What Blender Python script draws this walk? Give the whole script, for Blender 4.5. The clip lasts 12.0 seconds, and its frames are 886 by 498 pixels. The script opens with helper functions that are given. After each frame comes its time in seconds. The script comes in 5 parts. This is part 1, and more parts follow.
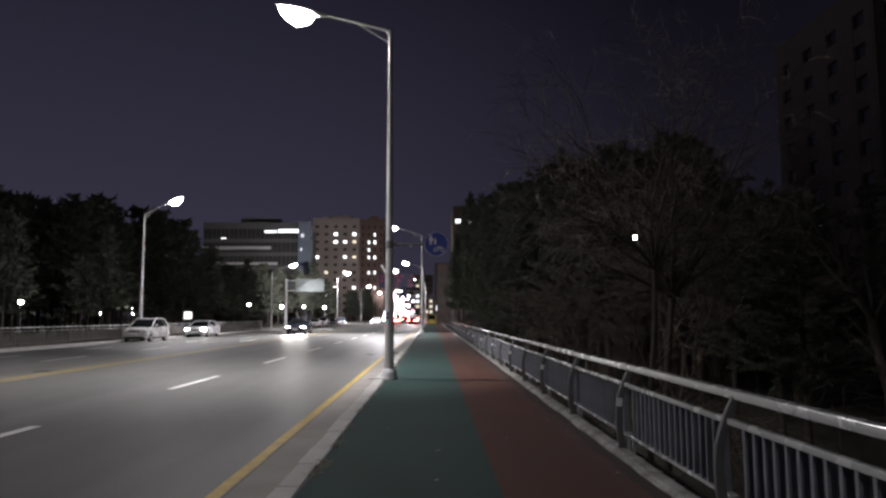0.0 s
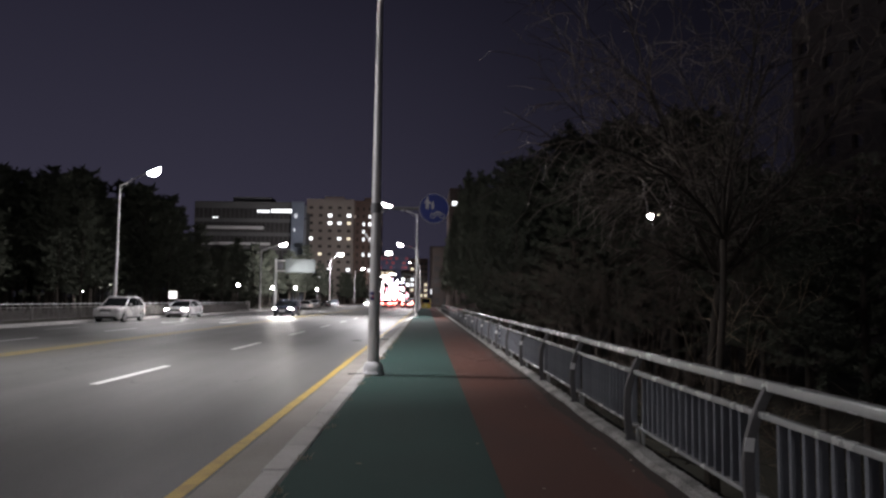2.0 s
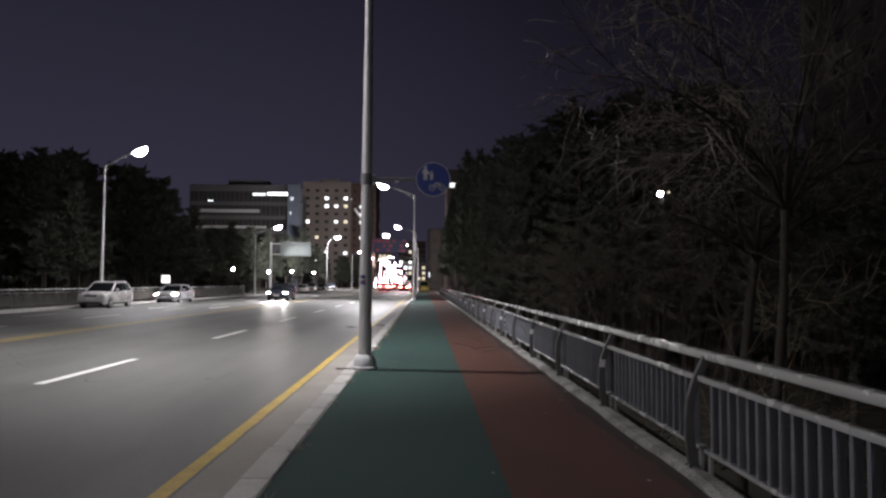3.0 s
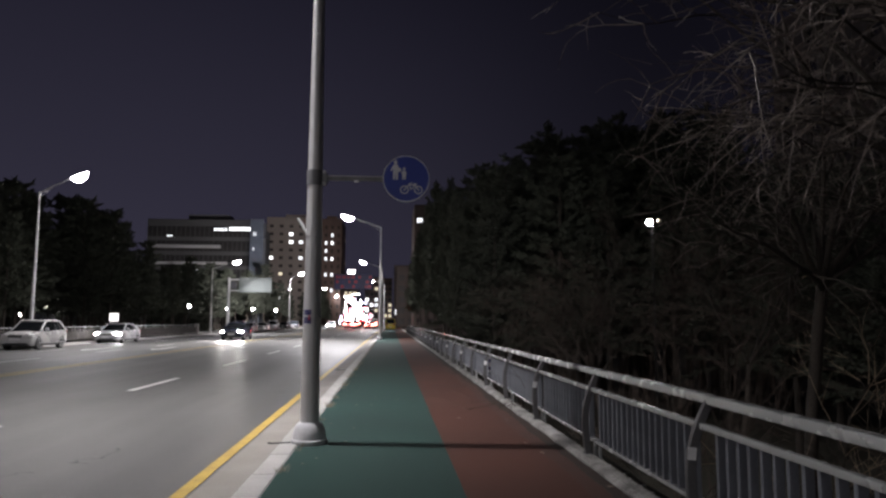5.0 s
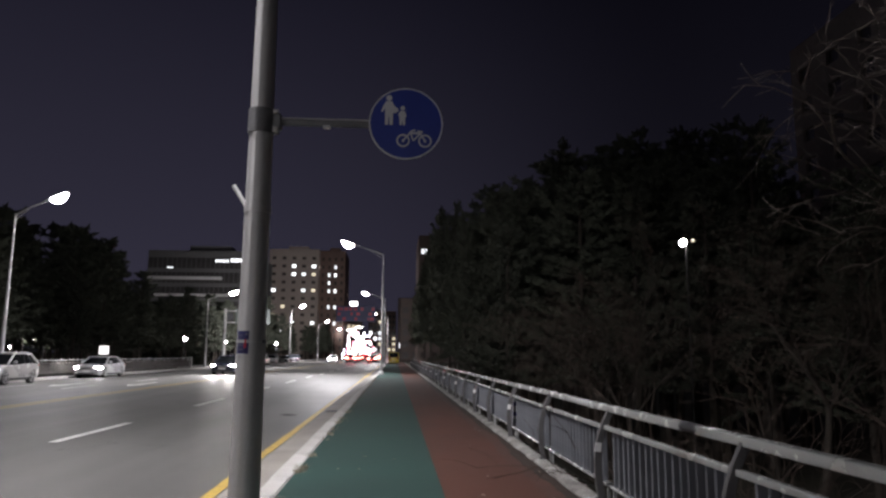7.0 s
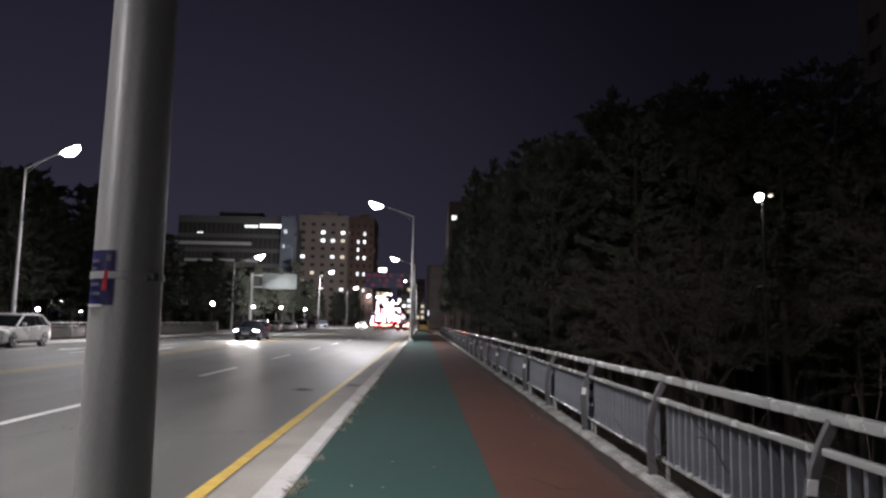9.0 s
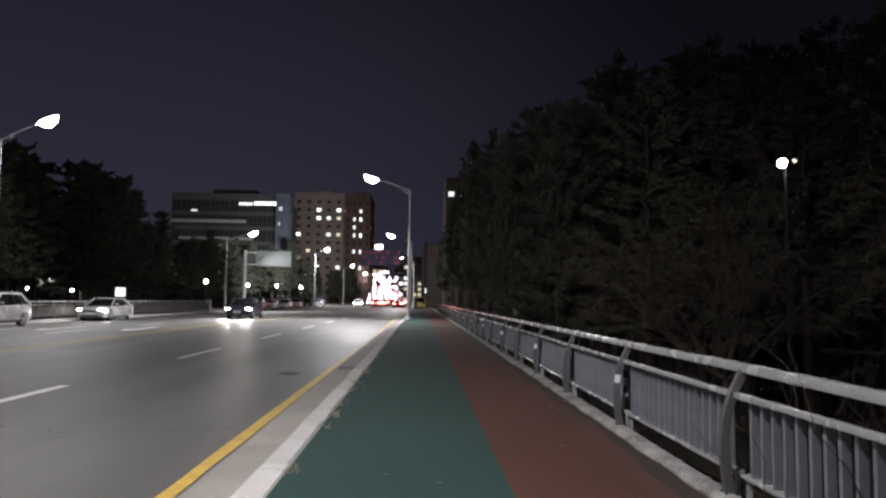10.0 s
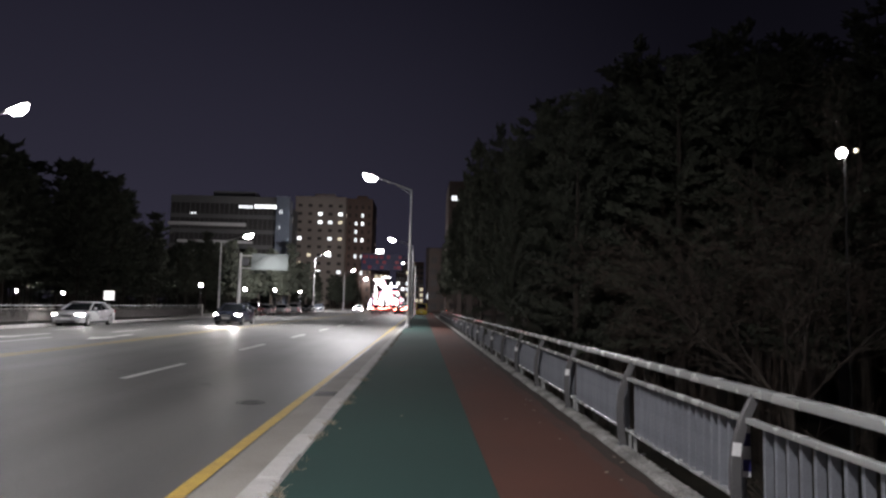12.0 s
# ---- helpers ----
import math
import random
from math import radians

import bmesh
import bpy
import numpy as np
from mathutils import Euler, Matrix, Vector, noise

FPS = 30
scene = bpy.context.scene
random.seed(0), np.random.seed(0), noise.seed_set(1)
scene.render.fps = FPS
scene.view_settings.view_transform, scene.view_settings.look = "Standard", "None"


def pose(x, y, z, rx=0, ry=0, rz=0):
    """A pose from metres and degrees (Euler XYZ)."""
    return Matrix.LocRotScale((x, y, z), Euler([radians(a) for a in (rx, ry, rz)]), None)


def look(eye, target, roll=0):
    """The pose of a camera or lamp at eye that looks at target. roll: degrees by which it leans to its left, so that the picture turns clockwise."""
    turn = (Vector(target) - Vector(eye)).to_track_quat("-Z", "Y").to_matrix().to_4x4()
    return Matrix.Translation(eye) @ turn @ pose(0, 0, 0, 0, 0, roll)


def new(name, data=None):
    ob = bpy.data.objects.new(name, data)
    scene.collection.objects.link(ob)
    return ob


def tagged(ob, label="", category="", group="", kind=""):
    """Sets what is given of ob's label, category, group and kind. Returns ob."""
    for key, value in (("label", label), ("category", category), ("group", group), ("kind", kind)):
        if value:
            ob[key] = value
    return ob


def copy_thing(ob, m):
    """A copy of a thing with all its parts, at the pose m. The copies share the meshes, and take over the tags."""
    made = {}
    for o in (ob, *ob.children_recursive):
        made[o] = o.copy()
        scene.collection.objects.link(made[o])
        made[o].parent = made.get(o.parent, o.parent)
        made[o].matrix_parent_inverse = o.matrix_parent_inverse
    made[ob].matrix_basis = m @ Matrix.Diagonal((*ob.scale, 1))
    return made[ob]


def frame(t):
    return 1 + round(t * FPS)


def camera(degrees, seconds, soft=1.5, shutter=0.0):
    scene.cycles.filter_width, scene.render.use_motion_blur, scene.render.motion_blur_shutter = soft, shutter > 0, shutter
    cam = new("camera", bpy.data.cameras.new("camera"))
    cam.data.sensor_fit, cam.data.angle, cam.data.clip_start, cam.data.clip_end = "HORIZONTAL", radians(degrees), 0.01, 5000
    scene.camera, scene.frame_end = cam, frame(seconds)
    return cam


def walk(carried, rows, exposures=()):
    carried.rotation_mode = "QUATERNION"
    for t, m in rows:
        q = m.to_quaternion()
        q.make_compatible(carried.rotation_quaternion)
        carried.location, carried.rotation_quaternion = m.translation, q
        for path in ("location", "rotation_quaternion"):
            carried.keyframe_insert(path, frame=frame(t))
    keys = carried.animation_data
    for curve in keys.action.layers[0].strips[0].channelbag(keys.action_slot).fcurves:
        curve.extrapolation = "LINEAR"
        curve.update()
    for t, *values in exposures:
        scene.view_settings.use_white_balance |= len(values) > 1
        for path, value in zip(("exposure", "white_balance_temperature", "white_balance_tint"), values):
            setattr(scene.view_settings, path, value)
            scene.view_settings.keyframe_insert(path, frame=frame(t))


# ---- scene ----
cam = camera(66.0, 12.0, soft=2.5)
PATH = [
    (0, (-0.231, -0.078, 1.536), (-0.198, 1.912, 1.734), -0.2),
    (0.5, (-0.252, 0.777, 1.487), (-0.248, 2.768, 1.679), 0.9),
    (1, (-0.221, 1.597, 1.505), (-0.207, 3.591, 1.657), 0.4),
    (1.5, (-0.178, 2.454, 1.54), (-0.165, 4.446, 1.718), 0.4),
    (2, (-0.249, 3.226, 1.487), (-0.202, 5.22, 1.639), 0.7),
    (2.5, (-0.217, 4.132, 1.489), (-0.198, 6.127, 1.632), 1.3),
    (3, (-0.259, 4.965, 1.509), (-0.205, 6.962, 1.611), 0.4),
    (3.2, (-0.263, 5.312, 1.495), (-0.197, 7.306, 1.645), 0.6),
    (4.8, (-0.302, 7.927, 1.493), (-0.159, 9.913, 1.684), 1.0),
    (5, (-0.298, 8.252, 1.515), (-0.147, 10.235, 1.726), 0.2),
    (5.5, (-0.281, 9.071, 1.489), (-0.176, 11.055, 1.719), 0.9),
    (6, (-0.257, 9.918, 1.474), (-0.096, 11.894, 1.733), 0.7),
    (6.5, (-0.217, 10.756, 1.485), (-0.068, 12.728, 1.785), 0.3),
    (7, (-0.179, 11.599, 1.477), (-0.042, 13.57, 1.785), 0.3),
    (7.2, (-0.16, 11.936, 1.48), (-0.066, 13.911, 1.778), 0.5),
    (8.8, (-0.308, 14.407, 1.448), (-0.247, 16.395, 1.665), 1.6),
    (9, (-0.298, 14.726, 1.442), (-0.244, 16.713, 1.658), 1.1),
    (9.5, (-0.314, 15.593, 1.41), (-0.292, 17.586, 1.57), 1.8),
    (10, (-0.333, 16.356, 1.412), (-0.268, 18.35, 1.563), 0.8),
    (10.5, (-0.311, 17.09, 1.417), (-0.214, 19.083, 1.553), 1.4),
    (11, (-0.276, 17.883, 1.481), (-0.201, 19.877, 1.618), 0.9),
    (11.5, (-0.231, 18.641, 1.454), (-0.174, 20.635, 1.584), 1.7),
    (12, (-0.273, 19.338, 1.491), (-0.215, 21.33, 1.659), 1.3),
]
walk(cam, [(t, look(eye, target, roll)) for t, eye, target, roll in PATH],
     exposures=[(0.0, 0.42, 6500, 14), (2.0, 0.34, 6500, 14), (5.0, 0.20, 6500, 14), (8.0, 0.10, 6500, 14), (12.0, 0.0, 6500, 13)])

# ---- world and exposure ----
world = bpy.data.worlds.new("night")
scene.world = world
world.use_nodes = True
_n, _l = world.node_tree.nodes, world.node_tree.links
_tc = _n.new("ShaderNodeTexCoord")
_sep = _n.new("ShaderNodeSeparateXYZ")
_ramp = _n.new("ShaderNodeValToRGB")
_l.new(_tc.outputs["Generated"], _sep.inputs[0])
_l.new(_sep.outputs["Z"], _ramp.inputs[0])
_dot, _map, _mul = _n.new("ShaderNodeVectorMath"), _n.new("ShaderNodeMapRange"), _n.new("ShaderNodeVectorMath")
_dot.operation, _mul.operation = "DOT_PRODUCT", "SCALE"
_dot.inputs[1].default_value = (-0.52, 0.845, 0.12)   # the lit town lies this way
_l.new(_tc.outputs["Generated"], _dot.inputs[0])
_l.new(_dot.outputs["Value"], _map.inputs[0])
_map.interpolation_type = "SMOOTHSTEP"
_map.inputs["From Min"].default_value, _map.inputs["From Max"].default_value = 0.55, 1.0
_map.inputs["To Min"].default_value, _map.inputs["To Max"].default_value = 0.38, 1.40
_l.new(_ramp.outputs[0], _mul.inputs[0])
_l.new(_map.outputs[0], _mul.inputs["Scale"])
_l.new(_mul.outputs[0], _n["Background"].inputs[0])
_ramp.color_ramp.elements[0].position, _ramp.color_ramp.elements[0].color = 0.0, (0.0215, 0.0203, 0.0325, 1)
_ramp.color_ramp.elements[1].position, _ramp.color_ramp.elements[1].color = 0.6, (0.0040, 0.0038, 0.0078, 1)
_n["Background"].inputs[1].default_value = 1.0

LAMP_WATTS = 1650.0      # one street luminaire
LAMP_COLOUR = (1.0, 0.985, 1.0)


def street_light(x, y, z, tilt, watts=LAMP_WATTS, ahead=0.0, spread=180):
    """The light of one road luminaire, tilted across the road."""
    l = bpy.data.lights.new("street_light", "AREA")
    l.shape, l.size, l.size_y = "RECTANGLE", 0.62, 0.24
    l.energy, l.color, l.spread = watts, LAMP_COLOUR, radians(spread)
    new("street_light", l).matrix_world = pose(x, y, z, ahead, tilt, 0)


# ---- materials ----
def nodes_of(name):
    m = bpy.data.materials.new(name)
    m.use_nodes = True
    return m, m.node_tree.nodes, m.node_tree.links, m.node_tree.nodes["Principled BSDF"]


def mat(name, a, b, rough=0.7, big=1.0, fine=40.0, bump=0.15, metal=0.0, rough_var=0.1, spread=0.35, stretch=(1, 1, 1), rand=0.0):
    """Two colours mixed by a coarse stain and a fine grain, with relief of the grain."""
    m, n, l, p = nodes_of(name)
    tc = n.new("ShaderNodeTexCoord")
    mp = n.new("ShaderNodeMapping")
    mp.inputs["Scale"].default_value = stretch
    l.new(tc.outputs["Object"], mp.inputs[0])
    n1, n2 = n.new("ShaderNodeTexNoise"), n.new("ShaderNodeTexNoise")
    n1.inputs["Scale"].default_value, n1.inputs["Detail"].default_value = big, 6
    n2.inputs["Scale"].default_value, n2.inputs["Detail"].default_value = fine, 3
    for q in (n1, n2):
        l.new(mp.outputs[0], q.inputs["Vector"])
    mix = n.new("ShaderNodeMath")
    mix.operation = "MULTIPLY_ADD"
    l.new(n2.outputs[0], mix.inputs[0])
    mix.inputs[1].default_value = 0.45
    add = n.new("ShaderNodeMath")
    add.operation = "MULTIPLY"
    l.new(n1.outputs[0], add.inputs[0])
    add.inputs[1].default_value = 0.55
    l.new(add.outputs[0], mix.inputs[2])
    ramp = n.new("ShaderNodeValToRGB")
    ramp.color_ramp.elements[0].position, ramp.color_ramp.elements[1].position = 0.5 - spread / 2, 0.5 + spread / 2
    ramp.color_ramp.elements[0].color, ramp.color_ramp.elements[1].color = (*a, 1), (*b, 1)
    l.new(mix.outputs[0], ramp.inputs[0])
    out = ramp.outputs[0]
    if rand:
        info, hsv, mr = n.new("ShaderNodeObjectInfo"), n.new("ShaderNodeHueSaturation"), n.new("ShaderNodeMapRange")
        l.new(info.outputs["Random"], mr.inputs[0])
        mr.inputs["To Min"].default_value, mr.inputs["To Max"].default_value = 1 - rand, 1 + rand
        l.new(mr.outputs[0], hsv.inputs["Value"])
        l.new(out, hsv.inputs["Color"])
        out = hsv.outputs[0]
    l.new(out, p.inputs["Base Color"])
    mr = n.new("ShaderNodeMapRange")
    mr.inputs["To Min"].default_value, mr.inputs["To Max"].default_value = max(0.02, rough - rough_var), min(1, rough + rough_var)
    l.new(n1.outputs[0], mr.inputs[0])
    l.new(mr.outputs[0], p.inputs["Roughness"])
    p.inputs["Metallic"].default_value = metal
    if bump:
        bp = n.new("ShaderNodeBump")
        bp.inputs["Strength"].default_value, bp.inputs["Distance"].default_value = bump, 0.01
        l.new(n2.outputs[0], bp.inputs["Height"])
        l.new(bp.outputs[0], p.inputs["Normal"])
    return m


def glow(name, col, strength):
    m, n, l, p = nodes_of(name)
    p.inputs["Base Color"].default_value = (*[min(0.8, c) for c in col], 1)
    p.inputs["Emission Color"].default_value = (*col, 1)
    p.inputs["Emission Strength"].default_value = strength
    return m


def asphalt_material():
    """Worn grey asphalt: aggregate, wheel tracks along the lanes, oil stains, fine cracks."""
    m, n, l, p = nodes_of("asphalt")
    tc = n.new("ShaderNodeTexCoord")

    def noise_at(scale, detail, stretch=(1, 1, 1)):
        mp, q = n.new("ShaderNodeMapping"), n.new("ShaderNodeTexNoise")
        mp.inputs["Scale"].default_value = stretch
        l.new(tc.outputs["Object"], mp.inputs[0])
        l.new(mp.outputs[0], q.inputs["Vector"])
        q.inputs["Scale"].default_value, q.inputs["Detail"].default_value = scale, detail
        return q
    grain, patch, track = noise_at(90, 3), noise_at(0.35, 6), noise_at(0.9, 4, (1, 0.05, 1))

    def mixed(a, b, fac, kind="MIX", f=None):
        q = n.new("ShaderNodeMixRGB")
        q.blend_type = kind
        for k, val in ((1, a), (2, b)):
            if hasattr(val, "is_linked"):
                l.new(val, q.inputs[k])
            else:
                q.inputs[k].default_value = val
        if f is not None:
            l.new(f, q.inputs[0])
        else:
            q.inputs[0].default_value = fac
        return q.outputs[0]
    c = mixed((0.075, 0.074, 0.071, 1), (0.135, 0.133, 0.127, 1), 0.5, "MIX", patch.outputs[0])
    r = n.new("ShaderNodeValToRGB")
    r.color_ramp.elements[0].position, r.color_ramp.elements[1].position = 0.35, 0.65
    r.color_ramp.elements[0].color, r.color_ramp.elements[1].color = (0.72, 0.72, 0.72, 1), (1.12, 1.12, 1.12, 1)
    l.new(track.outputs[0], r.inputs[0])
    c = mixed(c, r.outputs[0], 0.8, "MULTIPLY")
    g = n.new("ShaderNodeValToRGB")
    g.color_ramp.elements[0].position, g.color_ramp.elements[1].position = 0.3, 0.7
    g.color_ramp.elements[0].color, g.color_ramp.elements[1].color = (0.6, 0.6, 0.6, 1), (1.35, 1.35, 1.35, 1)
    l.new(grain.outputs[0], g.inputs[0])
    c = mixed(c, g.outputs[0], 0.8, "MULTIPLY")
    # cracks: cell borders, bent by noise, only where a coarse noise allows them
    bend, vo, vm = noise_at(1.5, 4), n.new("ShaderNodeTexVoronoi"), n.new("ShaderNodeVectorMath")
    vm.operation = "ADD"
    l.new(tc.outputs["Object"], vm.inputs[0])
    l.new(bend.outputs["Color"], vm.inputs[1])
    vo.feature = "DISTANCE_TO_EDGE"
    vo.inputs["Scale"].default_value = 0.28
    l.new(vm.outputs[0], vo.inputs["Vector"])
    less = n.new("ShaderNodeMath")
    less.operation = "LESS_THAN"
    l.new(vo.outputs["Distance"], less.inputs[0])
    less.inputs[1].default_value = 0.004
    where, gt, mul = noise_at(0.16, 2), n.new("ShaderNodeMath"), n.new("ShaderNodeMath")
    gt.operation, gt.inputs[1].default_value = "GREATER_THAN", 0.56
    l.new(where.outputs[0], gt.inputs[0])
    mul.operation = "MULTIPLY"
    l.new(less.outputs[0], mul.inputs[0])
    l.new(gt.outputs[0], mul.inputs[1])
    c = mixed(c, (0.03, 0.03, 0.03, 1), 0, "MIX", mul.outputs[0])
    l.new(c, p.inputs["Base Color"])
    mr = n.new("ShaderNodeMapRange")
    mr.inputs["To Min"].default_value, mr.inputs["To Max"].default_value = 0.43, 0.64
    l.new(patch.outputs[0], mr.inputs[0])
    l.new(mr.outputs[0], p.inputs["Roughness"])
    bp = n.new("ShaderNodeBump")
    bp.inputs["Strength"].default_value, bp.inputs["Distance"].default_value = 0.35, 0.006
    l.new(grain.outputs[0], bp.inputs["Height"])
    l.new(bp.outputs[0], p.inputs["Normal"])
    return m


ASPHALT = asphalt_material()
GREEN = mat("green_coating", (0.009, 0.033, 0.028), (0.023, 0.062, 0.052), 0.92, 0.45, 70, 0.5, spread=0.34)
RED = mat("red_coating", (0.052, 0.0185, 0.0118), (0.107, 0.038, 0.025), 0.92, 0.5, 70, 0.5, spread=0.36)
KERB = mat("kerb_concrete", (0.36, 0.35, 0.335), (0.54, 0.53, 0.51), 0.85, 2.5, 60, 0.3, rand=0.07)
PLINTH = mat("plinth_concrete", (0.12, 0.116, 0.108), (0.40, 0.39, 0.37), 0.9, 3.0, 45, 0.6, spread=0.25)
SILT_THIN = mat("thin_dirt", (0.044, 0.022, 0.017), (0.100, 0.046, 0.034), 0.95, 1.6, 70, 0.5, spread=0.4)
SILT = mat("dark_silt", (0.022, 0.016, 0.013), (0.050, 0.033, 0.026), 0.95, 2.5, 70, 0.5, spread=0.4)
GUTTER = mat("gutter_concrete", (0.20, 0.185, 0.165), (0.32, 0.30, 0.27), 0.8, 1.2, 60, 0.3)
WHITE_PAINT = mat("road_white", (0.48, 0.48, 0.47), (0.76, 0.76, 0.74), 0.6, 5.0, 50, 0.2)
YELLOW_PAINT = mat("road_yellow", (0.34, 0.22, 0.045), (0.60, 0.42, 0.085), 0.6, 4.0, 50, 0.2)
OLD_YELLOW = mat("road_yellow_worn", (0.26, 0.19, 0.06), (0.46, 0.34, 0.10), 0.6, 4.0, 50, 0.2)
POST_PAINT = mat("post_dark_grey_paint", (0.080, 0.078, 0.080), (0.135, 0.132, 0.134), 0.5, 4.0, 90, 0.08, metal=0.1)
FAR_RAIL = mat("far_rail_dull_paint", (0.13, 0.12, 0.115), (0.19, 0.178, 0.17), 0.6, 3.0, 60, 0.05, metal=0.1)
RAIL = mat("rail_grey_paint", (0.44, 0.448, 0.442), (0.53, 0.54, 0.53), 0.26, 4.0, 90, 0.06, metal=0.35, rough_var=0.10)
BLADE = mat("baluster_grey_paint", (0.162, 0.170, 0.19), (0.245, 0.256, 0.285), 0.42, 5.0, 90, 0.06, metal=0.15, rand=0.06)
POLE = mat("galvanised_pole", (0.46, 0.455, 0.455), (0.62, 0.615, 0.61), 0.45, 2.0, 60, 0.05, metal=0.4, stretch=(3, 3, 0.6))
DARK_METAL = mat("dark_metal", (0.05, 0.05, 0.055), (0.10, 0.10, 0.11), 0.5, 3, 60, 0.05, metal=0.5)
CLAMP = mat("clamp_steel", (0.13, 0.13, 0.135), (0.22, 0.22, 0.225), 0.5, 6, 60, 0.1, metal=0.3)
CAST_IRON = mat("cast_iron", (0.05, 0.05, 0.05), (0.09, 0.088, 0.085), 0.6, 6, 60, 0.4, metal=0.4)
CONCRETE_BASE = mat("pale_concrete", (0.42, 0.42, 0.43), (0.64, 0.64, 0.65), 0.8, 5, 60, 0.25)
SIGN_BLUE = mat("sign_blue", (0.012, 0.030, 0.24), (0.018, 0.045, 0.32), 0.4, 3, 60, 0.0)
SIGN_WHITE = mat("sign_white", (0.55, 0.55, 0.58), (0.72, 0.72, 0.74), 0.45, 3, 60, 0.0)
SIGN_BACK = mat("sign_back", (0.09, 0.104, 0.101), (0.135, 0.152, 0.148), 0.5, 1, 30, 0.0, metal=0.2)
STICKER = mat("sticker_blue", (0.02, 0.02, 0.09), (0.045, 0.04, 0.16), 0.35, 20, 60, 0.0)
STICKER_RED = mat("sticker_red", (0.5, 0.02, 0.04), (0.65, 0.04, 0.06), 0.35, 20, 60, 0.0)
REFLECTOR = mat("reflector", (0.75, 0.75, 0.75), (0.85, 0.85, 0.85), 0.25, 20, 60, 0.0)
BARK = mat("bark", (0.028, 0.023, 0.019), (0.08, 0.066, 0.054), 0.9, 6, 50, 0.6, stretch=(1, 1, 0.3))
TWIG = mat("twig_bark", (0.075, 0.061, 0.052), (0.27, 0.22, 0.19), 0.5, 5, 60, 0.2)
TWIG_BROWN = mat("dry_twig", (0.040, 0.029, 0.023), (0.095, 0.068, 0.052), 0.85, 5, 60, 0.2)
NEEDLE = mat("needles", (0.043, 0.049, 0.036), (0.080, 0.088, 0.062), 0.85, 1.5, 20, 0.0, rand=0.25)
SOIL = mat("soil_grass", (0.035, 0.034, 0.024), (0.085, 0.078, 0.055), 0.95, 0.5, 12, 0.6)
DRY_GRASS = mat("dry_grass", (0.20, 0.17, 0.12), (0.38, 0.33, 0.25), 0.9, 8, 60, 0.0)
TYRE = mat("tyre", (0.015, 0.015, 0.015), (0.03, 0.03, 0.03), 0.85, 10, 80, 0.1)
RIM = mat("alloy_rim", (0.45, 0.45, 0.46), (0.6, 0.6, 0.6), 0.3, 8, 60, 0.0, metal=0.9)
CAR_GLASS = mat("tinted_car_glass", (0.006, 0.007, 0.008), (0.012, 0.013, 0.014), 0.06, 1, 10, 0.0, rough_var=0.02)
TRIM = mat("black_trim", (0.012, 0.012, 0.012), (0.028, 0.028, 0.028), 0.55, 8, 60, 0.05)
LAMP_LENS = glow("luminaire_lens", (1.0, 0.98, 0.98), 160)
HEAD_LENS = glow("headlight_lens", (1.0, 0.97, 0.92), 220)
OFF_LENS = mat("clear_headlight", (0.5, 0.5, 0.52), (0.7, 0.7, 0.72), 0.12, 8, 60, 0.0)
TAIL_ON = glow("brake_light", (1.0, 0.07, 0.05), 150)
TAIL_OFF = mat("tail_lens", (0.20, 0.01, 0.01), (0.34, 0.02, 0.02), 0.2, 8, 60, 0.0)
PLATE = mat("number_plate", (0.6, 0.6, 0.6), (0.75, 0.75, 0.75), 0.4, 8, 60, 0.0)
TOWER_WALL = mat("tower_panels", (0.32, 0.265, 0.235), (0.44, 0.37, 0.325), 0.85, 0.15, 3, 0.1)
TOWER_BRICK = mat("tower_brick", (0.13, 0.085, 0.070), (0.20, 0.13, 0.105), 0.85, 0.2, 4, 0.1)
DARK_BRICK = mat("dark_brick", (0.034, 0.025, 0.022), (0.056, 0.04, 0.034), 0.9, 0.2, 4, 0.1)
OFFICE_WALL = mat("office_panels", (0.07, 0.068, 0.068), (0.11, 0.107, 0.107), 0.7, 0.1, 3, 0.05)
OFFICE_BAND = mat("office_band", (0.40, 0.39, 0.38), (0.52, 0.51, 0.50), 0.7, 0.2, 3, 0.05)
PALE_GLASS = mat("pale_glass_fins", (0.13, 0.15, 0.19), (0.20, 0.225, 0.275), 0.3, 0.1, 2, 0.0)
FLAT_WALL = mat("apartment_wall", (0.13, 0.113, 0.105), (0.19, 0.166, 0.155), 0.9, 0.1, 2, 0.1)
DARK_PANE = mat("dark_pane", (0.036, 0.034, 0.034), (0.062, 0.058, 0.056), 0.12, 0.3, 4, 0.0)
LIT_WARM = glow("lit_window_warm", (1.0, 0.86, 0.62), 0.8)
LIT_COOL = glow("lit_window_cool", (0.92, 0.97, 1.0), 1.5)
LIT_BRIGHT = glow("lit_window_bright", (0.95, 0.98, 1.0), 2.4)
NEON_WHITE = glow("sign_glow_white", (1.0, 0.97, 0.97), 12)
NEON_PINK = glow("sign_glow_pink", (1.0, 0.32, 0.40), 8)
NEON_LILAC = glow("sign_glow_lilac", (0.82, 0.78, 1.0), 10)
NEON_RED = glow("sign_glow_red", (1.0, 0.08, 0.09), 8)
LED_RED = glow("led_red", (0.22, 0.010, 0.035), 0.10)
LED_BLUE = glow("led_blue", (0.020, 0.016, 0.075), 0.10)
LED_FACE = mat("led_face", (0.02, 0.02, 0.06), (0.03, 0.03, 0.09), 0.6, 2, 20, 0.0)
VAN_YELLOW = mat("van_yellow", (0.62, 0.46, 0.02), (0.75, 0.56, 0.03), 0.35, 2, 30, 0.0)


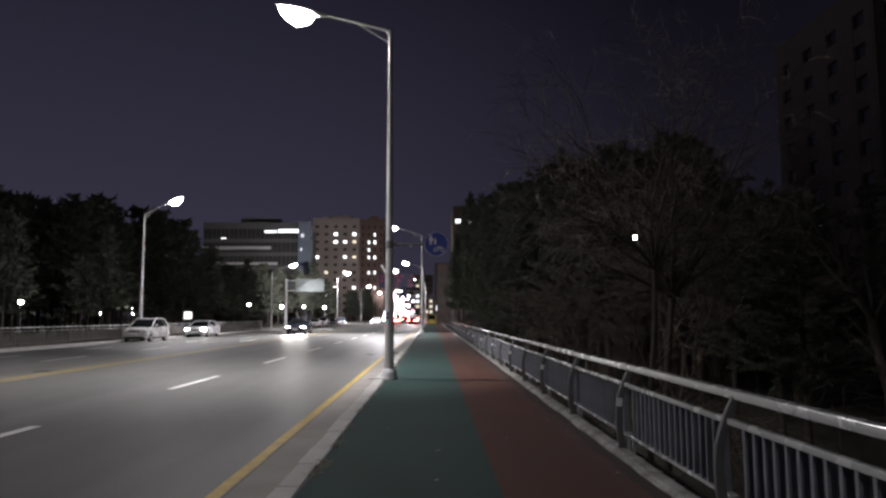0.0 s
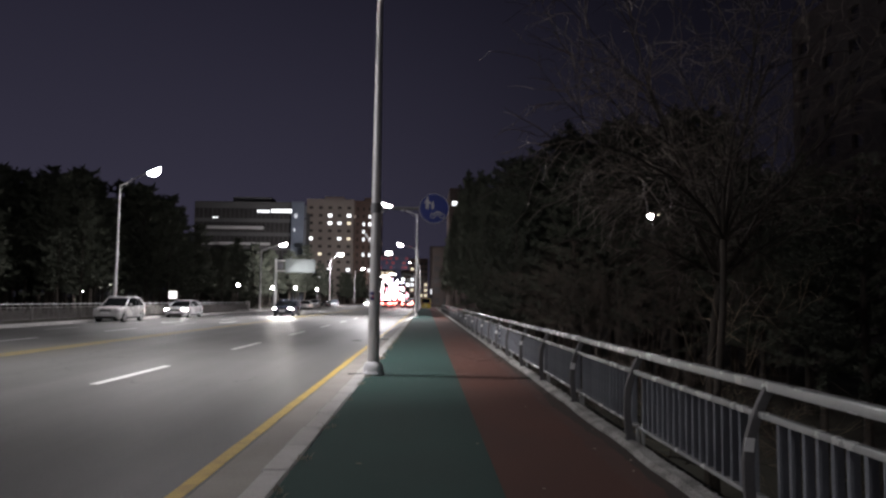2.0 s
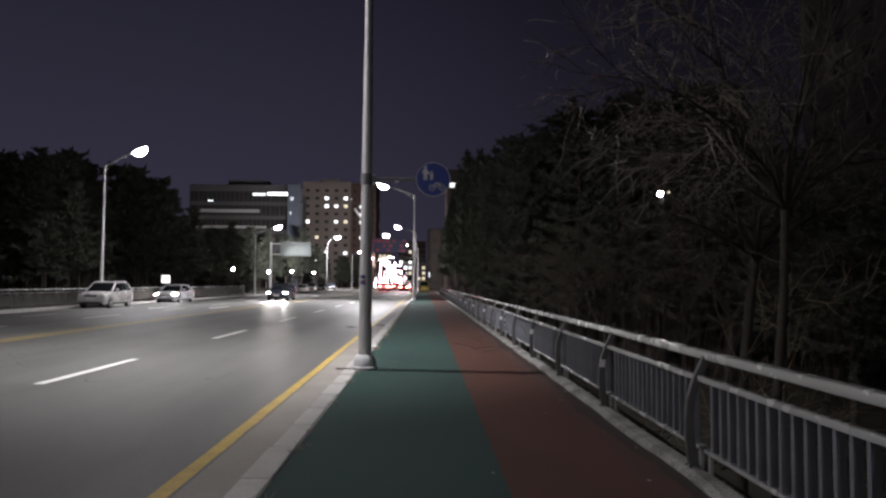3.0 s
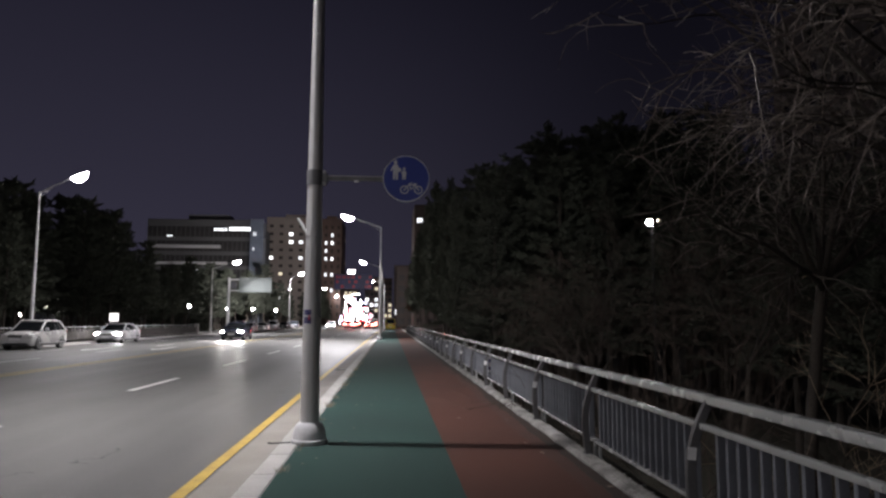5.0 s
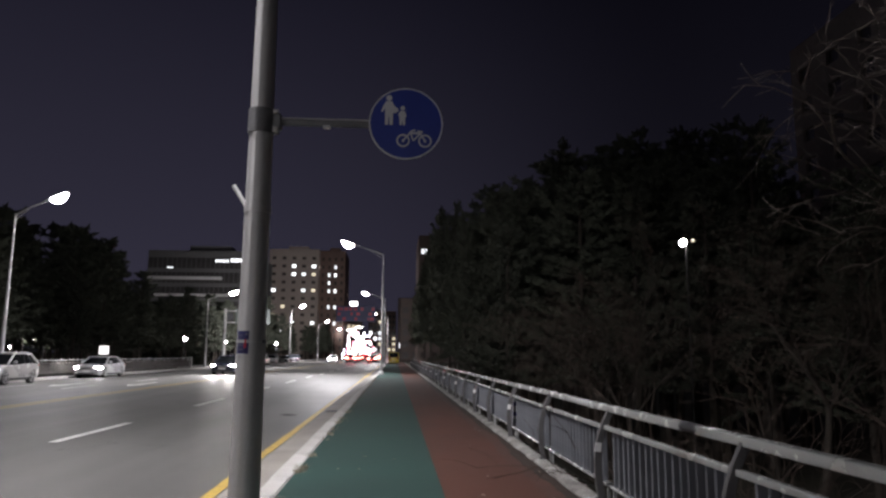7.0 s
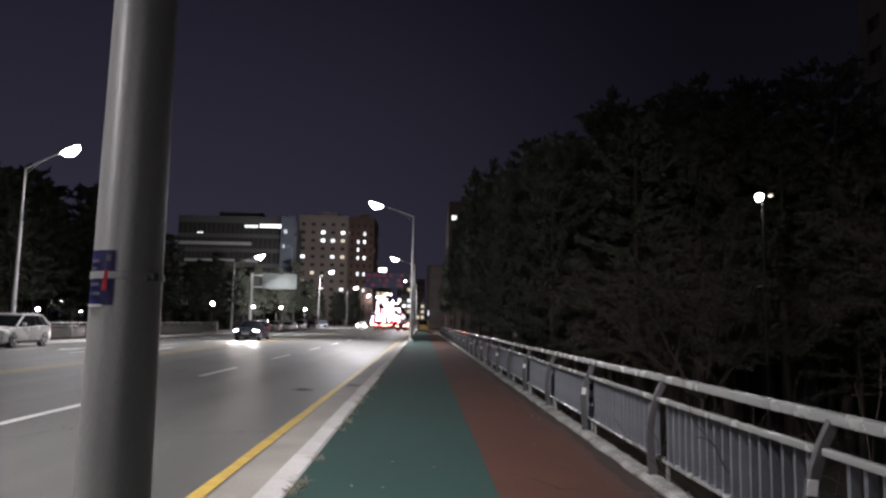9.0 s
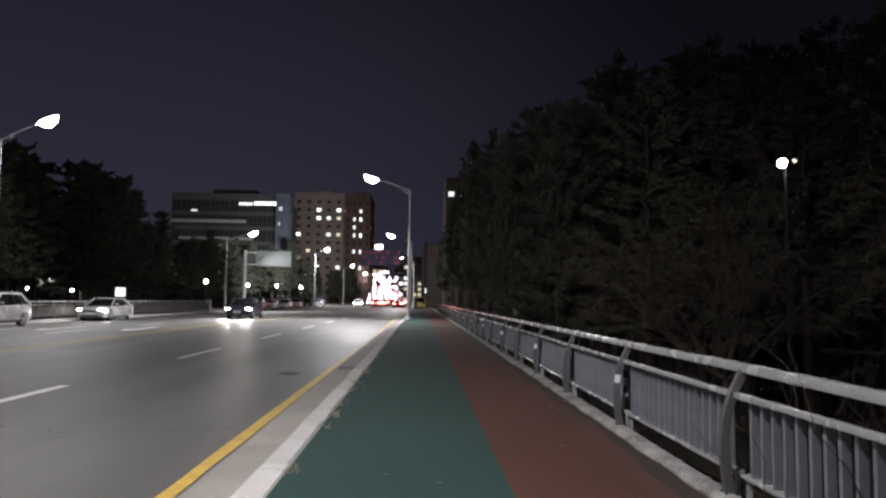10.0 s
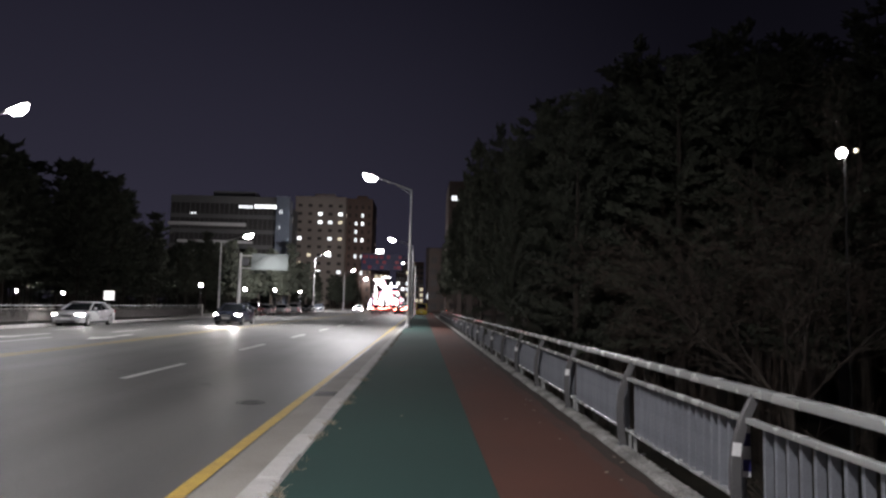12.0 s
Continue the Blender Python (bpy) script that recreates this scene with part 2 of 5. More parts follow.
def car_paint(name, c):
    return mat(name, tuple(0.92 * v for v in c), tuple(min(1, 1.05 * v) for v in c), 0.28, 1.5, 40, 0.0, metal=0.2, rough_var=0.05)


# ---- mesh building ----
class Shape:
    """Collects vertices and faces of one mesh."""

    def __init__(self):
        self.v, self.f = [], []

    def add(self, verts, faces):
        k = len(self.v)
        self.v += [tuple(p) for p in verts]
        self.f += [tuple(i + k for i in q) for q in faces]
        return self

    def box(self, x0, x1, y0, y1, z0, z1, c=0.0):
        """A block; c: its chamfer."""
        if c <= 0:
            v = [(x, y, z) for z in (z0, z1) for y in (y0, y1) for x in (x0, x1)]
            return self.add(v, [(0, 2, 3, 1), (4, 5, 7, 6), (0, 1, 5, 4), (2, 6, 7, 3), (0, 4, 6, 2), (1, 3, 7, 5)])
        rings = []
        for z, q in ((z0, c), (z0 + c, 0), (z1 - c, 0), (z1, c)):
            a, b, d, e = x0 + q, x1 - q, y0 + q, y1 - q
            k = c if q == 0 else c * 0.4
            rings.append([(a + k, d, z), (b - k, d, z), (b, d + k, z), (b, e - k, z), (b - k, e, z), (a + k, e, z), (a, e - k, z), (a, d + k, z)])
        return self.loft(rings)

    def loft(self, rings, caps=True, closed=True):
        n, k = len(rings[0]), len(self.v)
        for r in rings:
            self.v += [tuple(p) for p in r]
        m = n if closed else n - 1
        for i in range(len(rings) - 1):
            for j in range(m):
                a, b = k + i * n + j, k + i * n + (j + 1) % n
                self.f.append((a, b, b + n, a + n))
        if caps and closed:
            self.f.append(tuple(range(k + n - 1, k - 1, -1)))
            self.f.append(tuple(k + (len(rings) - 1) * n + j for j in range(n)))
        return self

    def tube(self, pts, radii, n=8, squash=1.0, caps=True):
        """A round bar along points; squash flattens it upright."""
        pts = [Vector(p) for p in pts]
        rings = []
        for i, p in enumerate(pts):
            d = (pts[min(i + 1, len(pts) - 1)] - pts[max(i - 1, 0)]).normalized()
            up = Vector((0, 0, 1)) if abs(d.z) < 0.95 else Vector((0, 1, 0))
            s = d.cross(up).normalized()
            u = s.cross(d)
            r = radii[i] if isinstance(radii, (list, tuple)) else radii
            rings.append([p + r * (math.cos(a) * s + squash * math.sin(a) * u) for a in (2 * math.pi * j / n for j in range(n))])
        return self.loft(rings, caps)

    def turned(self, profile, n=16, centre=(0, 0, 0)):
        """A solid of revolution about an upright axis; profile: (radius, height)."""
        cx, cy, cz = centre
        return self.loft([[(cx + r * math.cos(2 * math.pi * j / n), cy + r * math.sin(2 * math.pi * j / n), cz + z) for j in range(n)] for r, z in profile])

    def mesh(self, name, material, smooth=False):
        me = bpy.data.meshes.new(name)
        me.from_pydata(self.v, [], self.f)
        me.materials.append(material)
        if smooth:
            me.shade_smooth()
            me.set_sharp_from_angle(angle=radians(40))
        me.update()
        return me


def part(name, shape, material, parent=None, label="", smooth=False):
    ob = new(name, shape.mesh(name, material, smooth) if isinstance(shape, Shape) else shape)
    if parent is not None:
        ob.parent = parent
    if label:
        tagged(ob, label)
    return ob


def thing(name, label, category, m=None, group="", kind=""):
    ob = new(name)
    ob.empty_display_size = 0.2
    if m is not None:
        ob.matrix_basis = m
    return tagged(ob, label, category, group, kind)


def structure(name, shape, material, label="", smooth=False):
    return tagged(part(name, shape, material, None, "", smooth), label, name.split("_")[0], kind="structure")


# ---- ground, road, pavement ----
def terrain():
    """Ground sheet to the horizon: level under the road, falling away beyond the railings."""
    xs = [-2500, -900, -400, -200, -120, -80, -60, -48, -40, -34, -30, -27, -25, -24, -22.9, -22.2, -12, 0, 2.2, 2.5, 3.2, 4.2, 5.5, 7, 9, 12, 16, 22, 30, 45, 70, 120, 250, 600, 2500]
    ys = [-900, -300, -120, -60, -30, -15, -5] + [3 + 4 * i for i in range(30)] + [130, 150, 180, 230, 320, 500, 900, 3000]
    rng = random.Random(4)
    s = Shape()
    for y in ys:
        for x in xs:
            z = -0.55
            if x > 2.3:
                k = min(1, (x - 2.3) / 5.0)
                z -= 2.6 * k * k * (3 - 2 * k) * max(0.0, min(1, (95 - y) / 30))
            if x > 2.3 or x < -23:
                z += rng.uniform(-0.12, 0.12)
            s.v.append((x, y, z))
    w = len(xs)
    for j in range(len(ys) - 1):
        for i in range(w - 1):
            a = j * w + i
            s.f.append((a, a + 1, a + w + 1, a + w))
    return structure("ground", s, SOIL, "dark uneven soil and winter grass", True)


terrain()
ROAD_Z = -0.15


def road_z(x):
    """Height of the cambered carriageway at x."""
    return ROAD_Z + 0.11 * (1 - ((x + 11.56) / 9.94) ** 2)


def road_surface():
    """The carriageway: a crowned slab, highest along its centre line."""
    s = Shape()
    xs = [-21.5 + 19.88 * i / 24 for i in range(25)]
    top = [(x, road_z(x)) for x in xs]
    ring = [(-21.5, -0.54), (-1.62, -0.54)] + top[::-1]
    return s.loft([[(x, y, z) for x, z in ring] for y in (-90, 60, 460)])


structure("road", road_surface(), ASPHALT, "worn grey asphalt road with faint cracks")
structure("pavement_gutter", Shape().box(-2.17, -1.66, -90, 160, -0.30, ROAD_Z + 0.02), GUTTER, "pale concrete gutter strip beside the kerb")
structure("pavement_green_lane", Shape().box(-1.405, 0.38, -90, 160, -0.54, 0.0), GREEN, "dark green coated cycle lane")
structure("pavement_red_lane", Shape().box(0.38, 1.76, -90, 160, -0.54, 0.002), RED, "dull red coated footpath")
structure("pavement_far_walk", Shape().box(-26.0, -22.4, 96, 460, -0.54, 0.0), KERB, "grey paved walk across the road")
kerb_left = structure("kerb_left", Shape().box(-21.80, -21.5, -90, 460, -0.54, 0.02, 0.02), KERB, "pale concrete kerb along the far railing")
structure("kerb_left_strip", Shape().box(-22.4, -21.80, -90, 460, -0.54, 0.0), PLINTH, "stained concrete strip under the far railing")


def uneven_strip(x0, x1, y0, y1, z0, z1, seed, step=0.45, wob=0.025):
    """A concrete strip with a wavering inner edge."""
    rng = random.Random(seed)
    rings, y = [], y0
    while y <= y1:
        a, b = x0 + rng.uniform(-wob, wob * 0.4), z1 + rng.uniform(-0.006, 0.006)
        rings.append([(a, y, z0), (x1, y, z0), (x1, y, b), (a + 0.05, y, b), (a, y, b - 0.03)])
        y += step * rng.uniform(0.6, 1.5)
    return Shape().loft(rings)


plinth = structure("plinth", uneven_strip(1.80, 1.96, -90, 150, -0.5, 0.055, 3), PLINTH, "chipped concrete plinth under the bridge railing")
structure("plinth_ledge", Shape().box(1.96, 2.16, -90, 150, -0.5, -0.04), SOIL, "dirty concrete ledge behind the plinth")


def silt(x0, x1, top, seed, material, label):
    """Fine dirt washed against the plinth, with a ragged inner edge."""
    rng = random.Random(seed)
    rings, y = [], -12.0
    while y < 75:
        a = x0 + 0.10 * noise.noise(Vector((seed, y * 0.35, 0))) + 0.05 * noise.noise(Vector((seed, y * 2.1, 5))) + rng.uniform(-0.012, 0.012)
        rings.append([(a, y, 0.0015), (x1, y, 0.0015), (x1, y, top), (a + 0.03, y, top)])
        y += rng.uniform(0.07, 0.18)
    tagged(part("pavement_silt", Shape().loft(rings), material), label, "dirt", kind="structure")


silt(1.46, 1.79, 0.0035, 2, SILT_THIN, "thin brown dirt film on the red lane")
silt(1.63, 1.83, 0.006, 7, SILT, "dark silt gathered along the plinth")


def rubble():
    """Chips of concrete lying on the ledge."""
    rng = random.Random(15)
    q = Shape()
    for _ in range(420):
        y, x, r = rng.uniform(4, 34), rng.uniform(1.985, 2.13), rng.uniform(0.006, 0.024)
        q.box(x - r, x + r, y - r * rng.uniform(0.7, 1.8), y + r, -0.042, -0.04 + r * rng.uniform(0.5, 1.2), 0.3 * r)
    tagged(part("concrete_chips", q, PLINTH), "pale concrete chips on the ledge", "rubble", kind="stuff")


rubble()


def marking(name, x0, x1, y0, y1, material, label, group=""):
    """A painted line on the asphalt with slightly ragged ends."""
    rng = random.Random(int(y0 * 13 + x0 * 7) & 1023)
    n = max(2, int((y1 - y0) / 0.6))
    rings, za, zb = [], road_z(x0), road_z(x1)
    for i in range(n + 1):
        y = y0 + (y1 - y0) * i / n
        a, b = x0 + rng.uniform(-0.008, 0.008), x1 + rng.uniform(-0.008, 0.008)
        rings.append([(a, y, za - 0.01), (b, y, zb - 0.01), (b, y, zb + 0.004), (a, y, za + 0.004)])
    return tagged(part(name, Shape().loft(rings), material), label, "road marking", group, "structure")


marking("trim_edge_line", -2.35, -2.21, -90, 200, YELLOW_PAINT, "yellow painted edge line along the gutter")
marking("trim_centre_line", -11.08, -10.95, -90, 300, OLD_YELLOW, "worn yellow centre line")
marking("trim_centre_line", -11.42, -11.29, -90, 300, OLD_YELLOW, "worn yellow centre line")
for i in range(-4, 26):
    y = 15.70 + 8.76 * i
    marking("trim_lane_dash", -6.24, -6.08, y, y + 3.50, WHITE_PAINT, "white painted lane dash", "lane dashes")
    marking("trim_lane_dash", -14.75, -14.60, y + 1.2, y + 4.6, WHITE_PAINT, "white painted lane dash", "lane dashes")
    marking("trim_lane_dash", -18.35, -18.22, y + 3.0, y + 6.0, WHITE_PAINT, "faint white parking lane dash", "lane dashes")


def lane_arrow(x, y):
    s = Shape()
    z0, z1 = road_z(x) - 0.01, road_z(x) + 0.004
    s.box(x - 0.12, x + 0.12, y, y + 2.6, z0, z1)
    s.add([(x - 0.5, y, z0), (x + 0.5, y, z0), (x, y - 1.5, z0), (x - 0.5, y, z1), (x + 0.5, y, z1), (x, y - 1.5, z1)],
          [(0, 1, 2), (3, 5, 4), (0, 3, 4, 1), (1, 4, 5, 2), (2, 5, 3, 0)])
    tagged(part("trim_lane_arrow", s, WHITE_PAINT), "white painted straight lane arrow", "road marking", kind="structure")


lane_arrow(-12.9, 47.2)
lane_arrow(-16.5, 47.2)
lane_arrow(-12.9, 84.0)


def manhole(x, y, r, label):
    t = thing("manhole_cover", label, "manhole cover", pose(x, y, road_z(x)))
    part("frame", Shape().loft([[(q * math.cos(a), q * math.sin(a), z) for a in (2 * math.pi * j / 28 for j in range(28))] for q, z in ((r + 0.05, -0.02), (r + 0.05, 0.004), (r, 0.006), (r - 0.02, 0.002), (r - 0.02, -0.02))]), CAST_IRON, t)
    lid = part("lid", Shape().turned([(r - 0.03, -0.02), (r - 0.03, 0.004), (r - 0.05, 0.007), (0.01, 0.007)], 28), CAST_IRON, t)
    for j in range(5):
        w = math.sqrt(max(0.01, (r - 0.1) ** 2 - (0.09 * (j - 2)) ** 2))
        part("rib", Shape().box(-w, w, 0.09 * (j - 2) - 0.02, 0.09 * (j - 2) + 0.02, 0.006, 0.011, 0.002), CAST_IRON, lid)


manhole(-3.0, 30.6, 0.19, "dark round cast-iron manhole cover in the asphalt")
manhole(-11.8, 20.7, 0.26, "dark round cast-iron manhole cover near the centre line")


def drain_grate(x, y):
    t = thing("drain_grate", "dark iron drain grate set in the gutter", "drain", pose(x, y, ROAD_Z + 0.02))
    f = Shape()
    for q in (-0.2, 0.2):
        f.box(q - 0.02, q + 0.02, -0.3, 0.3, -0.02, 0.009)
    for q in (-0.28, 0.28):
        f.box(-0.18, 0.18, q - 0.02, q + 0.02, -0.02, 0.009)
    part("frame", f, CAST_IRON, t)
    for j in range(9):
        part("bar", Shape().box(-0.18, 0.18, -0.24 + 0.06 * j - 0.012, -0.24 + 0.06 * j + 0.012, -0.01, 0.008), CAST_IRON, t)


drain_grate(-1.92, 31.9)


# ---- lamp posts ----
def lamp_post(x, y, z0, top, side, reach, rise, label, dy=0.0, r0=0.125, r1=0.05, base=True, tilt=28, watts=LAMP_WATTS, lit=True, ahead=0.0, back=0.0, spread=180):
    """A tapered steel pole, an upswept arm and a flat luminaire. side: -1 reaches to -x."""
    t = thing("street_lamp", label, "street lamp", pose(x, y, z0), "street lamps")
    h = top - z0
    part("pole", Shape().tube([(0, 0, 0), (0, 0, h * 0.5), (0, 0, h)], [r0, (r0 + r1) / 2, r1], 18), POLE, t, smooth=True)
    if base:
        part("base_cover", Shape().turned([(0.215, 0), (0.225, 0.02), (0.225, 0.055), (0.205, 0.065), (0.20, 0.13), (0.185, 0.19), (0.165, 0.235), (r0 + 0.012, 0.262), (r0 + 0.004, 0.265)], 24), CONCRETE_BASE, t, "pale rounded concrete base cover", True)
    ex, ez = side * reach * 0.60, h + rise * 0.62
    hx, hz = side * reach, h + rise
    ey = dy * 0.6
    part("arm", Shape().tube([(0, 0, h - 0.12), (side * 0.10, dy * 0.04, h + 0.02), (ex * 0.5, ey * 0.5, h + rise * 0.33), (ex, ey, ez)], [r1, 0.042, 0.036, 0.03], 10), POLE, t, smooth=True)
    part("brace", Shape().tube([(0, 0, h - 0.35), (ex * 0.55, ey * 0.55, h + rise * 0.36)], 0.014, 6), POLE, t, smooth=True)
    part("pole_cap", Shape().turned([(r1 + 0.012, h - 0.05), (r1 + 0.012, h + 0.01), (r1 * 0.6, h + 0.05), (0.005, h + 0.06)], 12), POLE, t, smooth=True)
    # luminaire: long, flat, thicker at its root
    d = Vector((hx - ex, dy - ey, hz - ez)).normalized()
    s = d.cross(Vector((0, 0, 1))).normalized()
    u = s.cross(d)
    o = Vector((ex, ey, ez))
    rings = []
    for a, w, up, dn in ((-0.02, 0.045, 0.04, 0.04), (0.12, 0.09, 0.06, 0.05), (0.3, 0.17, 0.085, 0.045), (0.9, 0.19, 0.08, 0.04), (1.25, 0.17, 0.055, 0.035), (1.38, 0.10, 0.02, 0.02)):
        p = o + a * d
        rings.append([p - w * s - 0.3 * dn * u, p - 0.7 * w * s + up * u, p + 0.7 * w * s + up * u, p + w * s - 0.3 * dn * u, p + 0.8 * w * s - dn * u, p - 0.8 * w * s - dn * u])
    hd = part("luminaire", Shape().loft(rings), POLE, t, "grey flat road luminaire", True)
    if lit:
        # bowl made deeper and wider than a lens, its shape imitating the lamp's bloom
        q = []
        for a, w, drop in ((0.28, 0.13, 0.045), (0.40, 0.20, 0.25), (0.75, 0.24, 0.38), (1.10, 0.20, 0.25), (1.26, 0.12, 0.045)):
            p = o + a * d
            q.append([p - w * s - 0.042 * u, p - 0.7 * w * s - drop * u, p + 0.7 * w * s - drop * u, p + w * s - 0.042 * u])
        part("lens", Shape().loft(q), LAMP_LENS, hd, "glowing white lamp lens, enlarged to imitate glare", True)
        c = o + 0.78 * d - 0.41 * u
        if watts:
            street_light(x + c.x, y + c.y, z0 + c.z, -tilt if side > 0 else tilt, watts, ahead, spread)
        if back:    # the weaker lobe that the lens throws the other way along the road
            street_light(x + c.x, y + c.y - 0.3, z0 + c.z, 32, back, -46)
    return t


R1X, R1Y = -1.29, 17.04
lamp_post(R1X, R1Y, 0.0, 8.95, -1, 2.95, 0.85, "tall tapered galvanised street lamp on the kerb, lit white", dy=0.45, r0=0.122, ahead=37, tilt=22, watts=1330, back=75, spread=150)
lamp_post(-1.45, -28.0, 0.0, 8.95, -1, 2.95, 0.85, "tall tapered galvanised street lamp on the kerb, lit white", watts=2900)
lamp_post(-1.17, 65.2, 0.0, 9.32, -1, 3.45, 1.10, "tall tapered galvanised street lamp with a white lit head", watts=3000, ahead=-14, spread=142)
lamp_post(-1.6, 108.5, 0.0, 9.3, -1, 3.4, 1.05, "distant galvanised street lamp, lit white", ahead=35, tilt=10)
lamp_post(-1.7, 156.0, 0.0, 9.3, -1, 3.4, 1.05, "distant galvanised street lamp, lit white", watts=1600, tilt=0, ahead=-25)
lamp_post(-22.75, 4.5, -0.5, 9.3, 1, 2.75, 1.25, "galvanised street lamp behind the far railing, lit white", base=False, tilt=34, watts=560, spread=132)
lamp_post(-22.2, 52.0, -0.5, 9.43, 1, 2.7, 1.3, "galvanised street lamp behind the far railing, lit white", base=False, watts=800, spread=126)
lamp_post(-21.95, 93.0, -0.3, 7.8, 1, 3.5, 1.1, "galvanised street lamp beyond the end of the far railing", base=False, watts=1300, spread=118)
# its light is an added fill: overpowered and aimed ahead to brighten the tower fronts
lamp_post(-21.2, 152.0, 0.0, 10.2, 1, 2.6, 1.3, "distant galvanised street lamp, lit white", base=False, watts=30000, tilt=-14, ahead=74)
lamp_post(-21.4, 205.0, 0.0, 9.8, 1, 2.6, 1.1, "distant galvanised street lamp, lit white", base=False, watts=0)
lamp_post(-22.5, 262.0, 0.0, 9.8, 1, 2.6, 1.1, "distant galvanised street lamp, lit white", base=False, watts=0)


def dress_pole():
    """Round sign on a bracket, a wrapped sticker, a flag holder and a steel strap on the near pole."""
    def r_at(z):
        return 0.122 + (0.05 - 0.122) * z / 8.95
    sg = thing("round_sign", "round blue traffic sign with white shapes on a pole bracket", "traffic sign", pose(R1X, R1Y, 3.35))
    rr = r_at(3.46)
    part("clamp", Shape().turned([(rr + 0.006, -0.10), (rr + 0.014, -0.098), (rr + 0.014, 0.098), (rr + 0.006, 0.10)], 20), CLAMP, sg, "weathered steel clamp band", True)
    part("clamp_block", Shape().box(rr, rr + 0.07, -0.06, 0.03, -0.06, 0.06, 0.008), CLAMP, sg)
    part("bracket_arm", Shape().box(rr + 0.06, 1.10, -0.034, -0.010, -0.030, 0.026, 0.005), CLAMP, sg, "dull steel bracket bar")
    # paler strip that puts the light along the bar's top edge into colour
    part("bracket_lip", Shape().box(rr + 0.06, 1.10, -0.040, -0.004, 0.0265, 0.034), POLE, sg)
    for bz in (-0.065, 0.065):
        part("clamp_bolt", Shape().tube([(rr + 0.02, -0.085, bz), (rr + 0.02, 0.06, bz)], 0.011, 6), POLE, sg)
    for by in (-0.05, 0.02):
        part("clamp_flange", Shape().box(rr + 0.004, rr + 0.045, by - 0.006, by + 0.006, -0.095, 0.095, 0.002), POLE, sg)
    part("arm_clip", Shape().box(0.50, 0.56, -0.05, 0.01, -0.045, -0.025, 0.004), REFLECTOR, sg)
    cx, cz, rad = 1.175, 0.01, 0.30

    def disc(r, y0, y1, ox=0.0, oz=0.0, n=40):
        return Shape().loft([[(cx + ox + r * math.cos(2 * math.pi * j / n), y, cz + oz + r * math.sin(2 * math.pi * j / n)) for j in range(n)] for y in (y0, y1)])

    def ring(r, w, y0, y1, ox=0.0, oz=0.0, n=32):
        q = []
        for rad2, y in ((r - w, y1), (r - w, y0), (r, y0), (r, y1)):
            q.append([(cx + ox + rad2 * math.cos(2 * math.pi * j / n), y, cz + oz + rad2 * math.sin(2 * math.pi * j / n)) for j in range(n)])
        return Shape().loft(q + [q[0]], caps=False)
    face = part("face", disc(rad, -0.045, -0.030), SIGN_BLUE, sg, "blue reflective face")
    part("rim", ring(rad + 0.004, 0.010, -0.048, -0.026), SIGN_WHITE, sg, "thin pale rim")
    y0, y1 = -0.052, -0.044

    def plate(pts):
        return Shape().loft([[(cx + a, y, cz + b) for a, b in pts] for y in (y0, y1)])
    part("pictogram_tall", plate([(-0.172, -0.015), (-0.148, -0.015), (-0.141, 0.075), (-0.134, -0.015), (-0.110, -0.015), (-0.106, 0.09), (-0.090, 0.085), (-0.062, 0.105), (-0.064, 0.120), (-0.100, 0.150), (-0.115, 0.185), (-0.165, 0.185), (-0.185, 0.150), (-0.205, 0.10), (-0.194, 0.092), (-0.172, 0.13)]), SIGN_WHITE, face)
    part("pictogram_dot", disc(0.024, y0, y1, -0.140, 0.214, 16), SIGN_WHITE, face)
    part("pictogram_small", plate([(-0.052, -0.015), (-0.036, -0.015), (-0.030, 0.03), (-0.024, -0.015), (-0.008, -0.015), (-0.006, 0.055), (0.004, 0.06), (-0.010, 0.105), (-0.046, 0.105), (-0.064, 0.075), (-0.054, 0.05)]), SIGN_WHITE, face)
    part("pictogram_dot", disc(0.018, y0, y1, -0.028, 0.130, 16), SIGN_WHITE, face)
    for ox in (-0.022, 0.158):
        part("pictogram_wheel", ring(0.055, 0.013, y0, y1, ox, -0.147), SIGN_WHITE, face)
        part("pictogram_hub", disc(0.012, y0, y1, ox, -0.147, 10), SIGN_WHITE, face)

    def stroke(ax, az, bx, bz, w):
        d = math.hypot(bx - ax, bz - az)
        nx, nz = -(bz - az) / d * w, (bx - ax) / d * w
        return plate([(ax + nx, az + nz), (ax - nx, az - nz), (bx - nx, bz - nz), (bx + nx, bz + nz)])
    for ax, az, bx, bz, w in ((-0.022, -0.147, 0.048, -0.062, 0.006), (0.040, -0.082, 0.118, -0.082, 0.008), (0.118, -0.082, 0.158, -0.147, 0.006), (0.062, -0.147, 0.118, -0.082, 0.006), (0.040, -0.085, 0.062, -0.147, 0.006), (0.048, -0.062, 0.078, -0.055, 0.006), (0.095, -0.066, 0.138, -0.072, 0.008)):
        part("pictogram_frame", stroke(ax, az, bx, bz, w), SIGN_WHITE, face)
    part("back_plate", Shape().box(1.0, 1.35, -0.028, -0.016, -0.02, 0.02), POLE, sg)
    # sticker wrapped on the pole
    st = thing("pole_sticker", "small dark blue printed sticker with a red mark on the pole", "sticker", pose(R1X, R1Y, 1.57))

    def wrap(a0, a1, z0, z1, lift, n=8):
        rows = []
        for z in (z0, z1):
            r = r_at(1.67 + z) + lift
            rows.append([(r * math.sin(a0 + (a1 - a0) * j / n), -r * math.cos(a0 + (a1 - a0) * j / n), z) for j in range(n + 1)])
        inner = []
        for z in (z1, z0):
            r = r_at(1.67 + z) - 0.002
